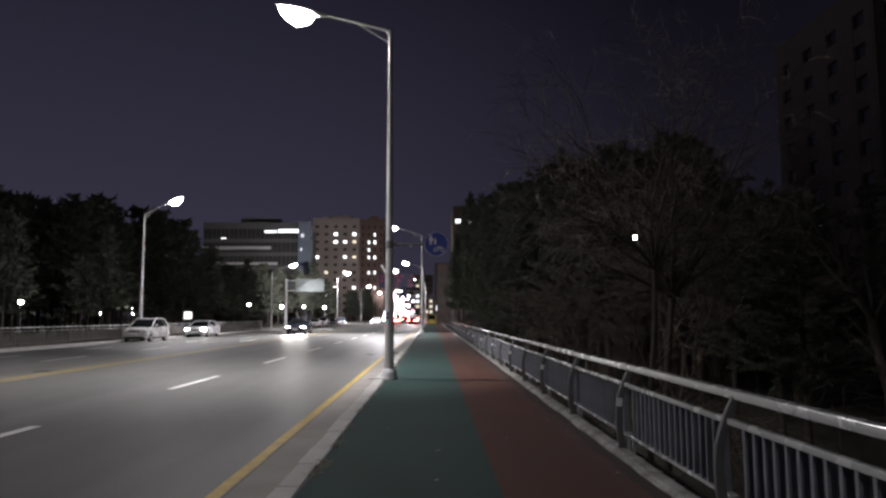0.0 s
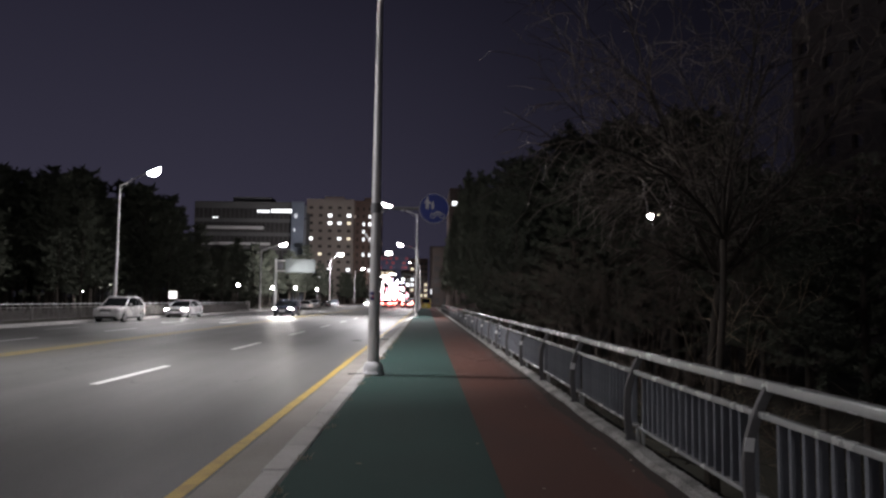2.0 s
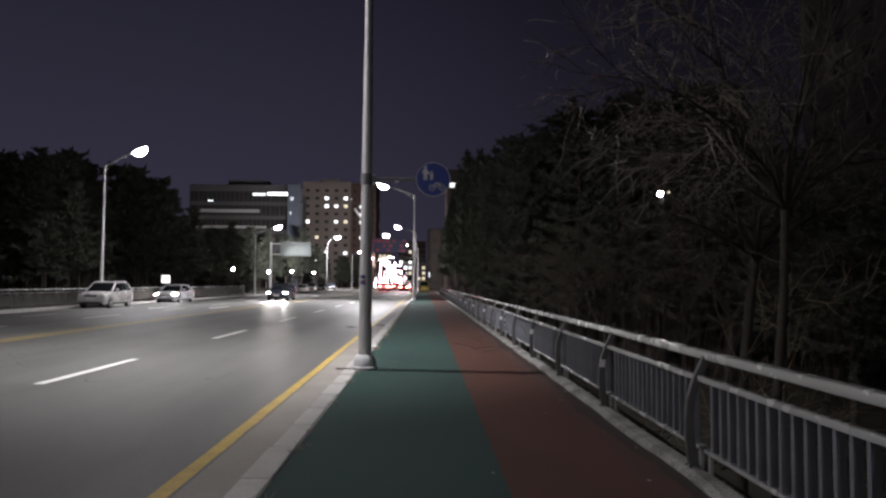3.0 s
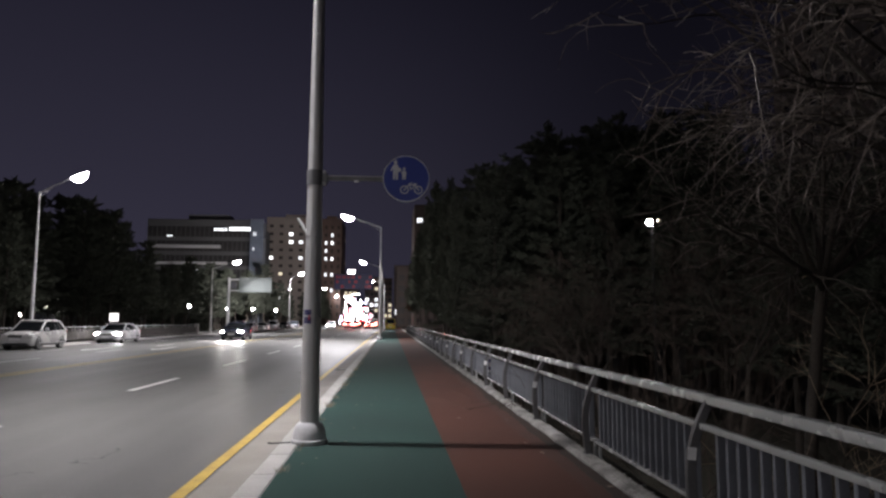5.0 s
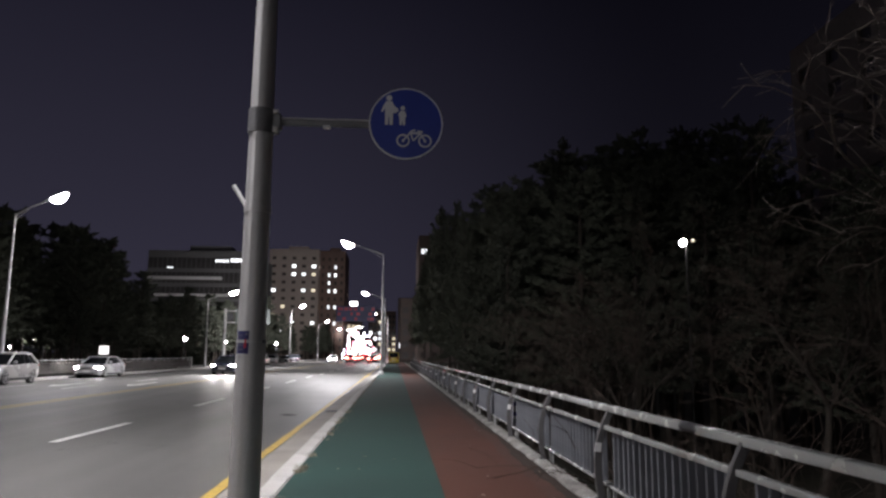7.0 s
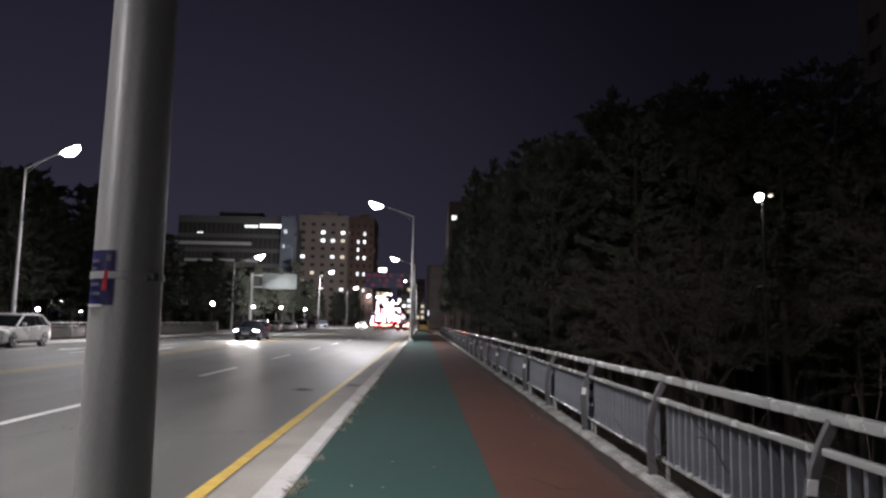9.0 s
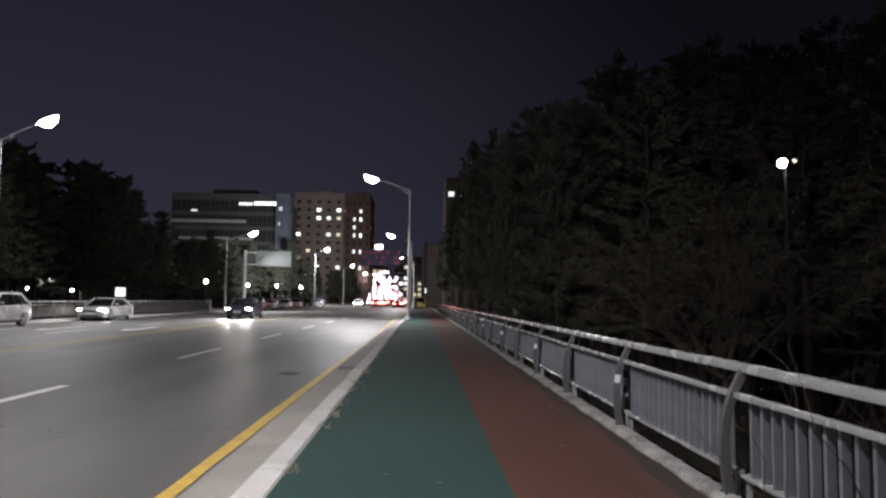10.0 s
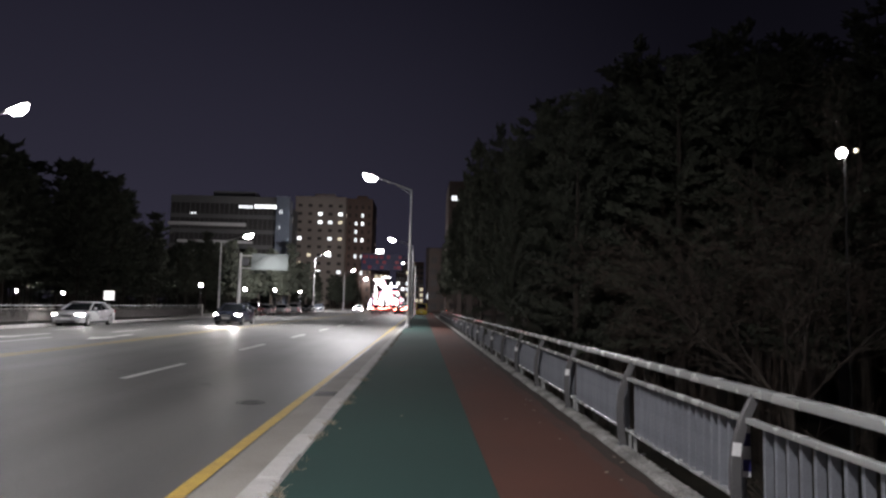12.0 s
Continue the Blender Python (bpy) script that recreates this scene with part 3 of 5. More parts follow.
            inner.append([(r * math.sin(a0 + (a1 - a0) * j / n), -r * math.cos(a0 + (a1 - a0) * j / n), z) for j in range(n + 1)])
        return Shape().loft(rows + inner + [rows[0]], caps=False, closed=False)
    part("sheet", wrap(-0.95, 0.03, -0.09, 0.085, 0.003), STICKER, st)
    part("red_mark", wrap(-0.30, -0.14, -0.045, 0.02, 0.005), STICKER_RED, st)
    for k, (za, zb, aa, ab) in enumerate(((0.05, 0.070, -0.22, -0.06), (0.045, 0.055, -0.85, -0.45), (0.02, 0.03, -0.85, -0.55), (-0.03, -0.02, -0.85, -0.4), (-0.06, -0.05, -0.8, -0.35))):
        part("print_bar", wrap(aa, ab, za, zb, 0.005), NEON_OFF, st)
    part("foil_edge", wrap(-0.95, -0.25, -0.097, -0.089, 0.0045), REFLECTOR, st)
    # strap
    sp = thing("pole_strap", "thin dark steel strap round the pole", "strap", pose(R1X, R1Y, 1.575))
    r = r_at(1.575)
    part("band", Shape().turned([(r + 0.001, -0.012), (r + 0.005, -0.011), (r + 0.005, 0.011), (r + 0.001, 0.012)], 20), POLE, sp, smooth=True)
    part("buckle", Shape().box(r * 0.80, r + 0.006, -r * 0.62, -r * 0.30, -0.014, 0.014, 0.003), DARK_METAL, sp)
    # flag holder
    fh = thing("flag_holder", "short slanted pale flag tube on the pole", "bracket", pose(R1X, R1Y, 2.62))
    r = r_at(2.62)
    part("collar", Shape().turned([(r + 0.002, -0.03), (r + 0.007, -0.028), (r + 0.007, 0.028), (r + 0.002, 0.03)], 20), POLE, fh, smooth=True)
    part("tube", Shape().tube([(-r + 0.01, 0.05, 0.02), (-r - 0.12, 0.10, 0.22)], 0.018, 10), REFLECTOR, fh, smooth=True)


NEON_OFF = mat("print_pale", (0.10, 0.10, 0.16), (0.16, 0.16, 0.22), 0.5, 20, 60, 0.0)
dress_pole()


# ---- railings ----
POST_Y0, POST_STEP = 13.18, 2.71
TOP_X, TOP_Z, MID_X, MID_Z = 2.05, 0.95, 1.975, 0.765


def post_shape():
    """A curved flat bar, bowed towards the walkway and leaning out at its top."""
    line = [(1.92, 0.05), (1.90, 0.16), (1.885, 0.30), (1.882, 0.45), (1.895, 0.58), (1.925, 0.69), (1.962, 0.79), (2.005, 0.88), (2.045, 0.955)]
    rings = []
    for i, (x, z) in enumerate(line):
        a, b = line[max(0, i - 1)], line[min(len(line) - 1, i + 1)]
        d = Vector((b[0] - a[0], 0, b[1] - a[1])).normalized()
        nrm = Vector((d.z, 0, -d.x))
        w = 0.040 - 0.008 * i / (len(line) - 1)
        o = Vector((x, 0, z))
        k = 0.006
        rings.append([o - w * nrm + Vector((0, -0.02 + k, 0)), o - (w - k) * nrm + Vector((0, -0.02, 0)), o + (w - k) * nrm + Vector((0, -0.02, 0)), o + w * nrm + Vector((0, -0.02 + k, 0)),
                      o + w * nrm + Vector((0, 0.02 - k, 0)), o + (w - k) * nrm + Vector((0, 0.02, 0)), o - (w - k) * nrm + Vector((0, 0.02, 0)), o - w * nrm + Vector((0, 0.02 - k, 0))])
    return Shape().loft(rings)


def blade_shape(s, x, y, turn=0.0):
    """One upright baluster: a flat blade set across the railing."""
    w, h, t = 0.034, (0.205, 0.757), 0.015
    ca, sa = math.cos(turn), math.sin(turn)
    pts = [(-w, 0), (-w + 0.006, -t), (w - 0.006, -t), (w, 0), (w - 0.006, t), (-w + 0.006, t)]
    return s.loft([[(x + a * ca - b * sa, y + a * sa + b * ca, z) for a, b in pts] for z in h])


def boxy(pts, r, squash):
    """A rail of rounded-square section."""
    rings = []
    for x, y, z in pts:
        ring = []
        for j in range(16):
            a = 2 * math.pi * j / 16
            c, q = math.cos(a), math.sin(a)
            ring.append((x + r * math.copysign(abs(c) ** 0.36, c), y, z + r * squash * math.copysign(abs(q) ** 0.36, q)))
        rings.append(ring)
    return Shape().loft(rings)


def right_railing():
    rl = thing("bridge_railing", "grey painted steel bridge railing with curved posts and blade balusters", "railing", pose(0, 0, 0))
    post_me = post_shape().mesh("post", POST_PAINT)
    foot_me = Shape().box(1.862, 1.957, -0.05, 0.05, 0.048, 0.062, 0.004).mesh("foot_plate", RAIL)
    bolt_me = Shape().turned([(0.012, 0), (0.012, 0.012), (0.006, 0.018)], 6).mesh("bolt", DARK_METAL)
    refl_me = Shape().box(-0.032, 0.032, -0.004, 0.0, -0.045, 0.045, 0.0015).mesh("reflector", REFLECTOR)
    k0, k1 = -12, 33
    for k in range(k0, k1):
        y = POST_Y0 + POST_STEP * k
        p = part("post", post_me, POST_PAINT, rl)
        p.location = (0, y, 0)
        f = part("foot_plate", foot_me, RAIL, p)
        if -4 < k < 10:
            for bx, by in ((1.875, -0.038), (1.945, -0.038), (1.875, 0.038), (1.945, 0.038)):
                b = part("bolt", bolt_me, DARK_METAL, p)
                b.location = (bx, by, 0.06)
        if k % 2 == 0:
            q = part("reflector", refl_me, REFLECTOR, p, "white reflective sticker")
            q.location = (1.887, -0.021, 0.57)
            q.rotation_euler = (0, 0.12, 0)
    ya, yb = POST_Y0 + POST_STEP * k0, POST_Y0 + POST_STEP * (k1 - 1)
    rng = random.Random(8)
    gap = 16.7

    def run(name, x, z, r, squash, cut, label):
        """Rail lengths butted together, each very slightly out of line."""
        y = ya
        while y < yb - 0.1:
            e = min(yb, y + 2 * POST_STEP)
            if cut and y < gap - 0.2 < e:
                e = gap - 0.14
            elif cut and abs(y - gap + 0.14) < 0.01:
                y, e = gap + 0.14, gap + 0.14 + 2 * POST_STEP - 0.28
            dx, dz = rng.uniform(-0.004, 0.004), rng.uniform(-0.004, 0.004)
            part(name, boxy([(x + dx, y, z + dz), (x + dx, (y + e) / 2, z - 0.003 + dz), (x, e - 0.004, z + rng.uniform(-0.003, 0.003))], r, squash), RAIL, rl, label)
            y = e
    run("top_rail", TOP_X, TOP_Z, 0.045, 0.78, True, "smooth grey oval handrail")
    run("mid_rail", MID_X, MID_Z, 0.027, 0.85, False, "")
    part("rail_sleeve", Shape().tube([(TOP_X, gap - 0.16, TOP_Z), (TOP_X, gap + 0.16, TOP_Z)], 0.048, 14, 0.8), DARK_METAL, rl, "dull inner sleeve at the expansion joint", True)
    # lower rail and balusters bay by bay
    blade_me = blade_shape(Shape(), 0, 0).mesh("baluster", BLADE)
    rest = Shape()
    n = 17
    for k in range(k0, k1 - 1):
        y0 = POST_Y0 + POST_STEP * k
        part("bottom_rail", Shape().box(1.975, 2.055, y0 + 0.05, y0 + POST_STEP - 0.05, 0.18, 0.21, 0.005), RAIL, rl)
        for q in (y0 + 0.09, y0 + POST_STEP - 0.09):
            part("rail_foot", Shape().box(2.005, 2.035, q - 0.015, q + 0.015, -0.041, 0.182), RAIL, rl)
        for j in range(n):
            y = y0 + 0.12 + (POST_STEP - 0.24) * (j + 0.5) / n
            if -4 <= k < 16:
                b = part("baluster", blade_me, BLADE, rl)
                b.location = (2.015 + rng.uniform(-0.003, 0.003), y, 0)
                b.rotation_euler = (0, 0, rng.uniform(-0.05, 0.05))
            else:
                blade_shape(rest, 2.015, y)
    tagged(part("far_baluster", rest, BLADE, rl), kind="stuff")


right_railing()


def blade_notice():
    """Small printed notice tied to the balusters beside a post."""
    y = POST_Y0 + POST_STEP * 4 + 0.10
    t = thing("notice_strip", "narrow blue and white printed notice tied to a baluster", "notice", pose(2.01, y, 0.62))
    part("strip", Shape().box(-0.03, 0.03, -0.004, 0.004, -0.26, 0.12, 0.001), SIGN_WHITE, t)
    for za, zb in ((-0.22, -0.14), (-0.05, 0.04)):
        part("blue_block", Shape().box(-0.027, 0.027, -0.008, -0.003, za, zb), STICKER, t)


blade_notice()


def left_railing():
    rl = thing("far_bridge_railing", "grey painted steel railing along the far side of the road", "railing", pose(0, 0, 0))
    x = -22.05
    step, k0, k1 = 2.71, -6, 33
    post_me = post_shape().mesh("post", FAR_RAIL)
    for k in range(k0, k1):
        p = part("post", post_me, FAR_RAIL, rl)
        p.matrix_basis = Matrix.Translation((x + 1.89, step * k + 1.0, 0)) @ Matrix.Diagonal((-1, 1, 1.06, 1))
    ya, yb = step * k0 + 1.0, step * (k1 - 1) + 1.0
    for k in range(k0, k1 - 1, 3):
        a, b = step * k + 1.0, min(yb, step * (k + 3) + 1.0)
        part("top_rail", Shape().tube([(x - 0.17, a, 1.03), (x - 0.17, b, 1.03)], 0.055, 10, 0.8), RAIL, rl, smooth=True)
        part("mid_rail", Shape().tube([(x - 0.09, a, 0.84), (x - 0.09, b, 0.84)], 0.031, 8), FAR_RAIL, rl, smooth=True)
        part("bottom_rail", Shape().box(x - 0.16, x - 0.08, a, b, 0.18, 0.21), FAR_RAIL, rl)
    s = Shape()
    n = int((yb - ya) / 0.165)
    for j in range(n):
        blade_shape(s, x - 0.12, ya + 0.08 + j * 0.165)
    tagged(part("baluster_screen", s, FAR_RAIL, rl), kind="stuff")
    part("end_pier", Shape().box(x - 0.35, x + 0.08, yb, yb + 0.4, 0.0, 1.15, 0.02), KERB, rl, "pale concrete end pier")


left_railing()


# ---- vehicles ----
def car(kind, paint, label, x, y, heading, head_on=False, brake=False, group="", beam=0.0):
    """A car with its nose at -y before turning. kind: sedan, suv or van."""
    t = thing({"sedan": "sedan_car", "suv": "suv_car", "van": "van"}[kind], label, "car" if kind != "van" else "van", pose(x, y, road_z(x), 0, 0, heading), group)
    P = {"sedan": dict(L=4.55, W=0.905, roof=1.44, belt=0.93, hood=0.88, clear=0.19, wb=(0.92, 3.66), wr=0.325),
         "suv": dict(L=4.25, W=0.89, roof=1.64, belt=1.04, hood=0.98, clear=0.24, wb=(0.86, 3.42), wr=0.35),
         "van": dict(L=4.9, W=0.95, roof=2.15, belt=1.20, hood=1.15, clear=0.22, wb=(0.9, 3.9), wr=0.35)}[kind]
    L, W, roof, belt, hood, clear = P["L"], P["W"], P["roof"], P["belt"], P["hood"], P["clear"]
    y0 = -L / 2
    # lower body: rings across the car from nose to tail
    if kind == "sedan":
        prof = [(0.0, 0.36, 0.60, 0.74), (0.05, 0.24, 0.70, 0.86), (0.22, clear, 0.77, 0.95), (0.7, clear, 0.84, 0.99), (1.25, clear, hood + 0.03, 1.0), (2.2, clear, belt, 1.0), (3.3, clear, belt + 0.03, 1.0), (3.9, clear, belt + 0.06, 0.985), (4.35, 0.24, belt + 0.05, 0.93), (4.5, 0.34, belt - 0.02, 0.86), (4.55, 0.44, 0.80, 0.80)]
    elif kind == "suv":
        prof = [(0.0, 0.42, 0.72, 0.78), (0.05, 0.30, 0.82, 0.88), (0.2, clear, 0.88, 0.95), (0.6, clear, 0.94, 0.99), (1.05, clear, hood + 0.03, 1.0), (2.1, clear, belt, 1.0), (3.2, clear, belt + 0.03, 1.0), (3.85, clear, belt + 0.05, 0.98), (4.15, 0.30, belt + 0.03, 0.93), (4.25, 0.42, belt - 0.1, 0.88)]
    else:
        prof = [(0.0, 0.40, 0.75, 0.85), (0.06, 0.28, 0.95, 0.93), (0.25, clear, 1.05, 0.97), (0.7, clear, hood, 1.0), (1.1, clear, belt, 1.0), (3.0, clear, belt, 1.0), (4.7, clear, belt, 0.99), (4.88, 0.3, belt, 0.97), (4.9, 0.36, belt - 0.05, 0.96)]
    rings = []
    for yy, lo, hi, wf in prof:
        w = W * wf
        rings.append([(-w * 0.93, y0 + yy, lo), (-w, y0 + yy, lo + 0.12), (-w, y0 + yy, lo + (hi - lo) * 0.62), (-w * 0.955, y0 + yy, hi - 0.05), (-w * 0.88, y0 + yy, hi), (0, y0 + yy, hi + 0.025),
                      (w * 0.88, y0 + yy, hi), (w * 0.955, y0 + yy, hi - 0.05), (w, y0 + yy, lo + (hi - lo) * 0.62), (w, y0 + yy, lo + 0.12), (w * 0.93, y0 + yy, lo)])
    part("body", Shape().loft(rings), paint, t, smooth=True)
    # cabin: glass house, roof skin and pillars
    g = {"sedan": (1.12, 1.98, 3.15, 4.02), "suv": (1.10, 1.92, 3.42, 4.10), "van": (0.75, 1.35, 4.75, 4.86)}[kind]
    wb_, wt = W * 0.90, W * (0.68 if kind == "sedan" else 0.74 if kind == "suv" else 0.86)

    def level(z):
        k = (z - belt) / (roof - belt)
        return y0 + g[0] + (g[1] - g[0]) * k, y0 + g[3] + (g[2] - g[3]) * k, wb_ + (wt - wb_) * k
    cab = []
    for z in (belt - 0.03, belt + 0.25 * (roof - belt), belt + 0.7 * (roof - belt), roof - 0.07):
        a, b, w = level(z)
        cab.append([(-w * 0.92, a, z), (0, a - 0.05, z), (w * 0.92, a, z), (w, a + 0.12, z), (w, (a + b) / 2, z), (w, b - 0.12, z), (w * 0.92, b, z), (0, b + 0.03, z), (-w * 0.92, b, z), (-w, b - 0.12, z), (-w, (a + b) / 2, z), (-w, a + 0.12, z)])
    cabin = part("glass_house", Shape().loft(cab), CAR_GLASS, t, "dark tinted car windows", True)
    a, b, w = level(roof - 0.075)
    rf = []
    for z, m in ((roof - 0.08, 0.015), (roof - 0.045, 0.01), (roof - 0.012, -0.06), (roof, -0.22)):
        rf.append([(-w * 0.9 - m, a - m, z), (0, a - 0.05 - m, z), (w * 0.9 + m, a - m, z), (w + m, a + 0.15, z), (w + m, b - 0.15, z), (w * 0.9 + m, b + m, z), (0, b + 0.03 + m, z), (-w * 0.9 - m, b + m, z), (-w - m, b - 0.15, z), (-w - m, a + 0.15, z)])
    part("roof", Shape().loft(rf), paint, t, smooth=True)
    for sx in (-1, 1):
        for lo, hi in ((0.0, 0.0), (1.0, 1.0)):
            a0, b0, w0 = level(belt - 0.02)
            a1, b1, w1 = level(roof - 0.06)
            p0 = (sx * (w0 - 0.02), (a0 + 0.06) if lo == 0 else (b0 - 0.08), belt - 0.02)
            p1 = (sx * (w1 - 0.0), (a1 + 0.06) if hi == 0 else (b1 - 0.08), roof - 0.06)
            part("pillar", Shape().tube([p0, p1], [0.055 if lo == 0 else 0.10, 0.045 if lo == 0 else 0.07], 6), paint, t, smooth=True)
        mid = (g[1] + g[2]) / 2 + 0.1
        part("door_pillar", Shape().tube([(sx * (wb_ + 0.004), y0 + mid, belt - 0.02), (sx * (wt + 0.004), y0 + mid, roof - 0.06)], 0.028, 6), TRIM, t)
        mr = part("mirror", Shape().box(sx * (W + 0.02) - 0.09, sx * (W + 0.02) + 0.09, y0 + g[0] + 0.42, y0 + g[0] + 0.52, belt + 0.03, belt + 0.17, 0.03), paint, t)
        for q in (mid - 0.85, mid + 0.30):
            part("door_handle", Shape().box(sx * W - 0.012, sx * W + 0.012, y0 + q + 0.3, y0 + q + 0.48, belt - 0.16, belt - 0.13, 0.006), paint, t)
        part("sill", Shape().box(sx * W * 0.97 - 0.03, sx * W * 0.97 + 0.03, y0 + P["wb"][0] + 0.4, y0 + P["wb"][1] - 0.4, clear - 0.02, clear + 0.12, 0.01), TRIM, t)
        for wy in P["wb"]:
            wr = P["wr"]
            wx = sx * (W - 0.10)
            arch = [[(sx * (W - 0.02 + q), y0 + wy + (wr + e) * math.cos(al), wr + (wr + e) * math.sin(al)) for al in (math.pi * (j / 14) for j in range(15))] for q, e in ((-0.12, 0.07), (0.012, 0.07), (0.012, 0.015), (-0.12, 0.015))]
            part("wheel_arch", Shape().loft(arch, caps=False, closed=False), TRIM, t)
            wl = part("wheel", Shape().loft([[(wx + q, y0 + wy + r * math.cos(2 * math.pi * j / 24), wr + r * math.sin(2 * math.pi * j / 24)) for j in range(24)] for q, r in ((-0.10, wr - 0.03), (-0.085, wr), (0.085, wr), (0.10, wr - 0.03), (0.105, wr - 0.10))]), TYRE, t, "black tyre", True)
            fx = wx + sx * 0.108
            rim = Shape().loft([[(fx + q * sx, y0 + wy + r * math.cos(2 * math.pi * j / 20), wr + r * math.sin(2 * math.pi * j / 20)) for j in range(20)] for q, r in ((-0.03, wr - 0.085), (0.004, wr - 0.085), (0.004, wr - 0.115), (-0.02, wr - 0.12))], caps=False)
            for j in range(5):
                al = 2 * math.pi * j / 5 + 0.3
                c_, s_ = math.cos(al), math.sin(al)
                rim.tube([(fx - 0.005, y0 + wy + 0.03 * c_, wr + 0.03 * s_), (fx - 0.005, y0 + wy + (wr - 0.09) * c_, wr + (wr - 0.09) * s_)], [0.035, 0.024], 6)
            rim.tube([(fx - 0.03, y0 + wy, wr), (fx + 0.008 * sx, y0 + wy, wr)], 0.05, 10)
            part("rim", rim, RIM, wl, "silver alloy rim")
        # lamps
        hz = {"sedan": 0.66, "suv": 0.83, "van": 0.85}[kind]
        hw = W * 0.80
        lamp = Shape()
        rr = []
        for yy, ww, hh in ((-0.02, 0.13, 0.06), (0.10, 0.19, 0.075), (0.30, 0.16, 0.075), (0.42, 0.03, 0.03)):
            cx_ = sx * (hw - 0.10 + 0.16 * yy / 0.42)
            rr.append([(cx_ + ww * math.cos(al), y0 + 0.06 + yy, hz + hh * math.sin(al)) for al in (2 * math.pi * j / 12 for j in range(12))])
        part("headlight", lamp.loft(rr), HEAD_LENS if head_on else OFF_LENS, t, "lit white headlight" if head_on else "clear headlight, off", True)
        if beam:
            bl = bpy.data.lights.new("headlight_beam", "SPOT")
            bl.energy, bl.spot_size, bl.spot_blend, bl.shadow_soft_size = beam, radians(38), 0.9, 0.06
            bl.color = (1.0, 0.95, 0.88)
            new("headlight_beam", bl).matrix_world = pose(x, y, road_z(x), 0, 0, heading) @ pose(sx * (hw - 0.10), y0 - 0.03, hz, -85, 0, 0)
        tz = {"sedan": 0.84, "suv": 0.98, "van": 1.0}[kind]
        part("tail_light", Shape().box(sx * W * 0.72 - 0.17, sx * W * 0.72 + 0.17, y0 + L - 0.22, y0 + L + 0.012, tz - 0.08, tz + 0.07 + (0.25 if kind == "van" else 0), 0.025), TAIL_ON if brake else TAIL_OFF, t, "lit red tail light" if brake else "dark red tail light")
        part("fog_light", Shape().tube([(sx * W * 0.70, y0 - 0.005 + 0.03, hz - 0.26), (sx * W * 0.70, y0 + 0.12, hz - 0.26)], 0.05, 10), OFF_LENS, t)
    gz = {"sedan": 0.60, "suv": 0.76, "van": 0.72}[kind]
    gr = part("grille", Shape().box(-0.36, 0.36, y0 - 0.012, y0 + 0.08, gz - 0.09, gz + 0.08, 0.02), TRIM, t, "black front grille")
    for j in range(3):
        part("grille_bar", Shape().box(-0.34, 0.34, y0 - 0.018, y0, gz - 0.055 + 0.05 * j, gz - 0.04 + 0.05 * j, 0.003), RIM, gr)
    part("lower_grille", Shape().box(-0.55, 0.55, y0 + 0.0, y0 + 0.1, clear + 0.06, clear + 0.17, 0.02), TRIM, t)
    part("number_plate", Shape().box(-0.26, 0.26, y0 - 0.022, y0 + 0.05, gz - 0.20, gz - 0.09, 0.004), PLATE, t)
    part("number_plate", Shape().box(-0.26, 0.26, y0 + L - 0.04, y0 + L + 0.014, 0.52, 0.63, 0.004), PLATE, t)
    part("rear_bumper", Shape().box(-W * 0.86, W * 0.86, y0 + L - 0.3, y0 + L + 0.03, clear + 0.06, clear + 0.28, 0.05), paint if kind != "suv" else TRIM, t)
    if kind == "suv":
        part("front_skirt", Shape().box(-W * 0.80, W * 0.80, y0 + 0.01, y0 + 0.25, clear + 0.02, clear + 0.16, 0.04), TRIM, t)
        for sx in (-1, 1):
            part("roof_bar", Shape().tube([(sx * wt * 0.88, y0 + 1.75, roof - 0.02), (sx * wt * 0.9, y0 + 1.9, roof + 0.03), (sx * wt * 0.9, y0 + 3.3, roof + 0.03), (sx * wt * 0.88, y0 + 3.5, roof - 0.03)], 0.016, 6), RIM, t, smooth=True)
    return t


SILVER = car_paint("paint_silver", (0.42, 0.42, 0.43))
PALE = car_paint("paint_pale_grey", (0.44, 0.435, 0.43))
NAVY = car_paint("paint_dark_navy", (0.015, 0.018, 0.03))
BLACK = car_paint("paint_black", (0.012, 0.012, 0.013))
WHITE_CAR = car_paint("paint_white", (0.70, 0.70, 0.69))
car("suv", PALE, "pale grey compact suv parked along the far kerb, lights off", -20.55, 49.2, 0)
car("sedan", SILVER, "silver sedan standing along the far kerb with headlights on", -20.55, 61.3, 0, head_on=True, beam=220)
car("sedan", NAVY, "dark navy sedan with bright headlights on the road", -13.1, 67.0, 0, head_on=True, beam=2000)
for i, (x, y, kind, paint, lab) in enumerate((
        (-21.0, 104.0, "suv", BLACK, "black suv parked beside the far walk"), (-20.9, 110.5, "sedan", SILVER, "silver sedan parked beside the far walk"),
        (-21.0, 122.0, "sedan", WHITE_CAR, "white sedan parked beside the far walk"), (-21.0, 131.0, "suv", SILVER, "silver suv parked beside the far walk"),
        (-21.0, 145.0, "sedan", BLACK, "black sedan parked beside the far walk"), (-21.0, 158.0, "suv", NAVY, "dark suv parked beside the far walk"))):
    car(kind, paint, lab, x, y, 0, group="cars parked beyond the railing")
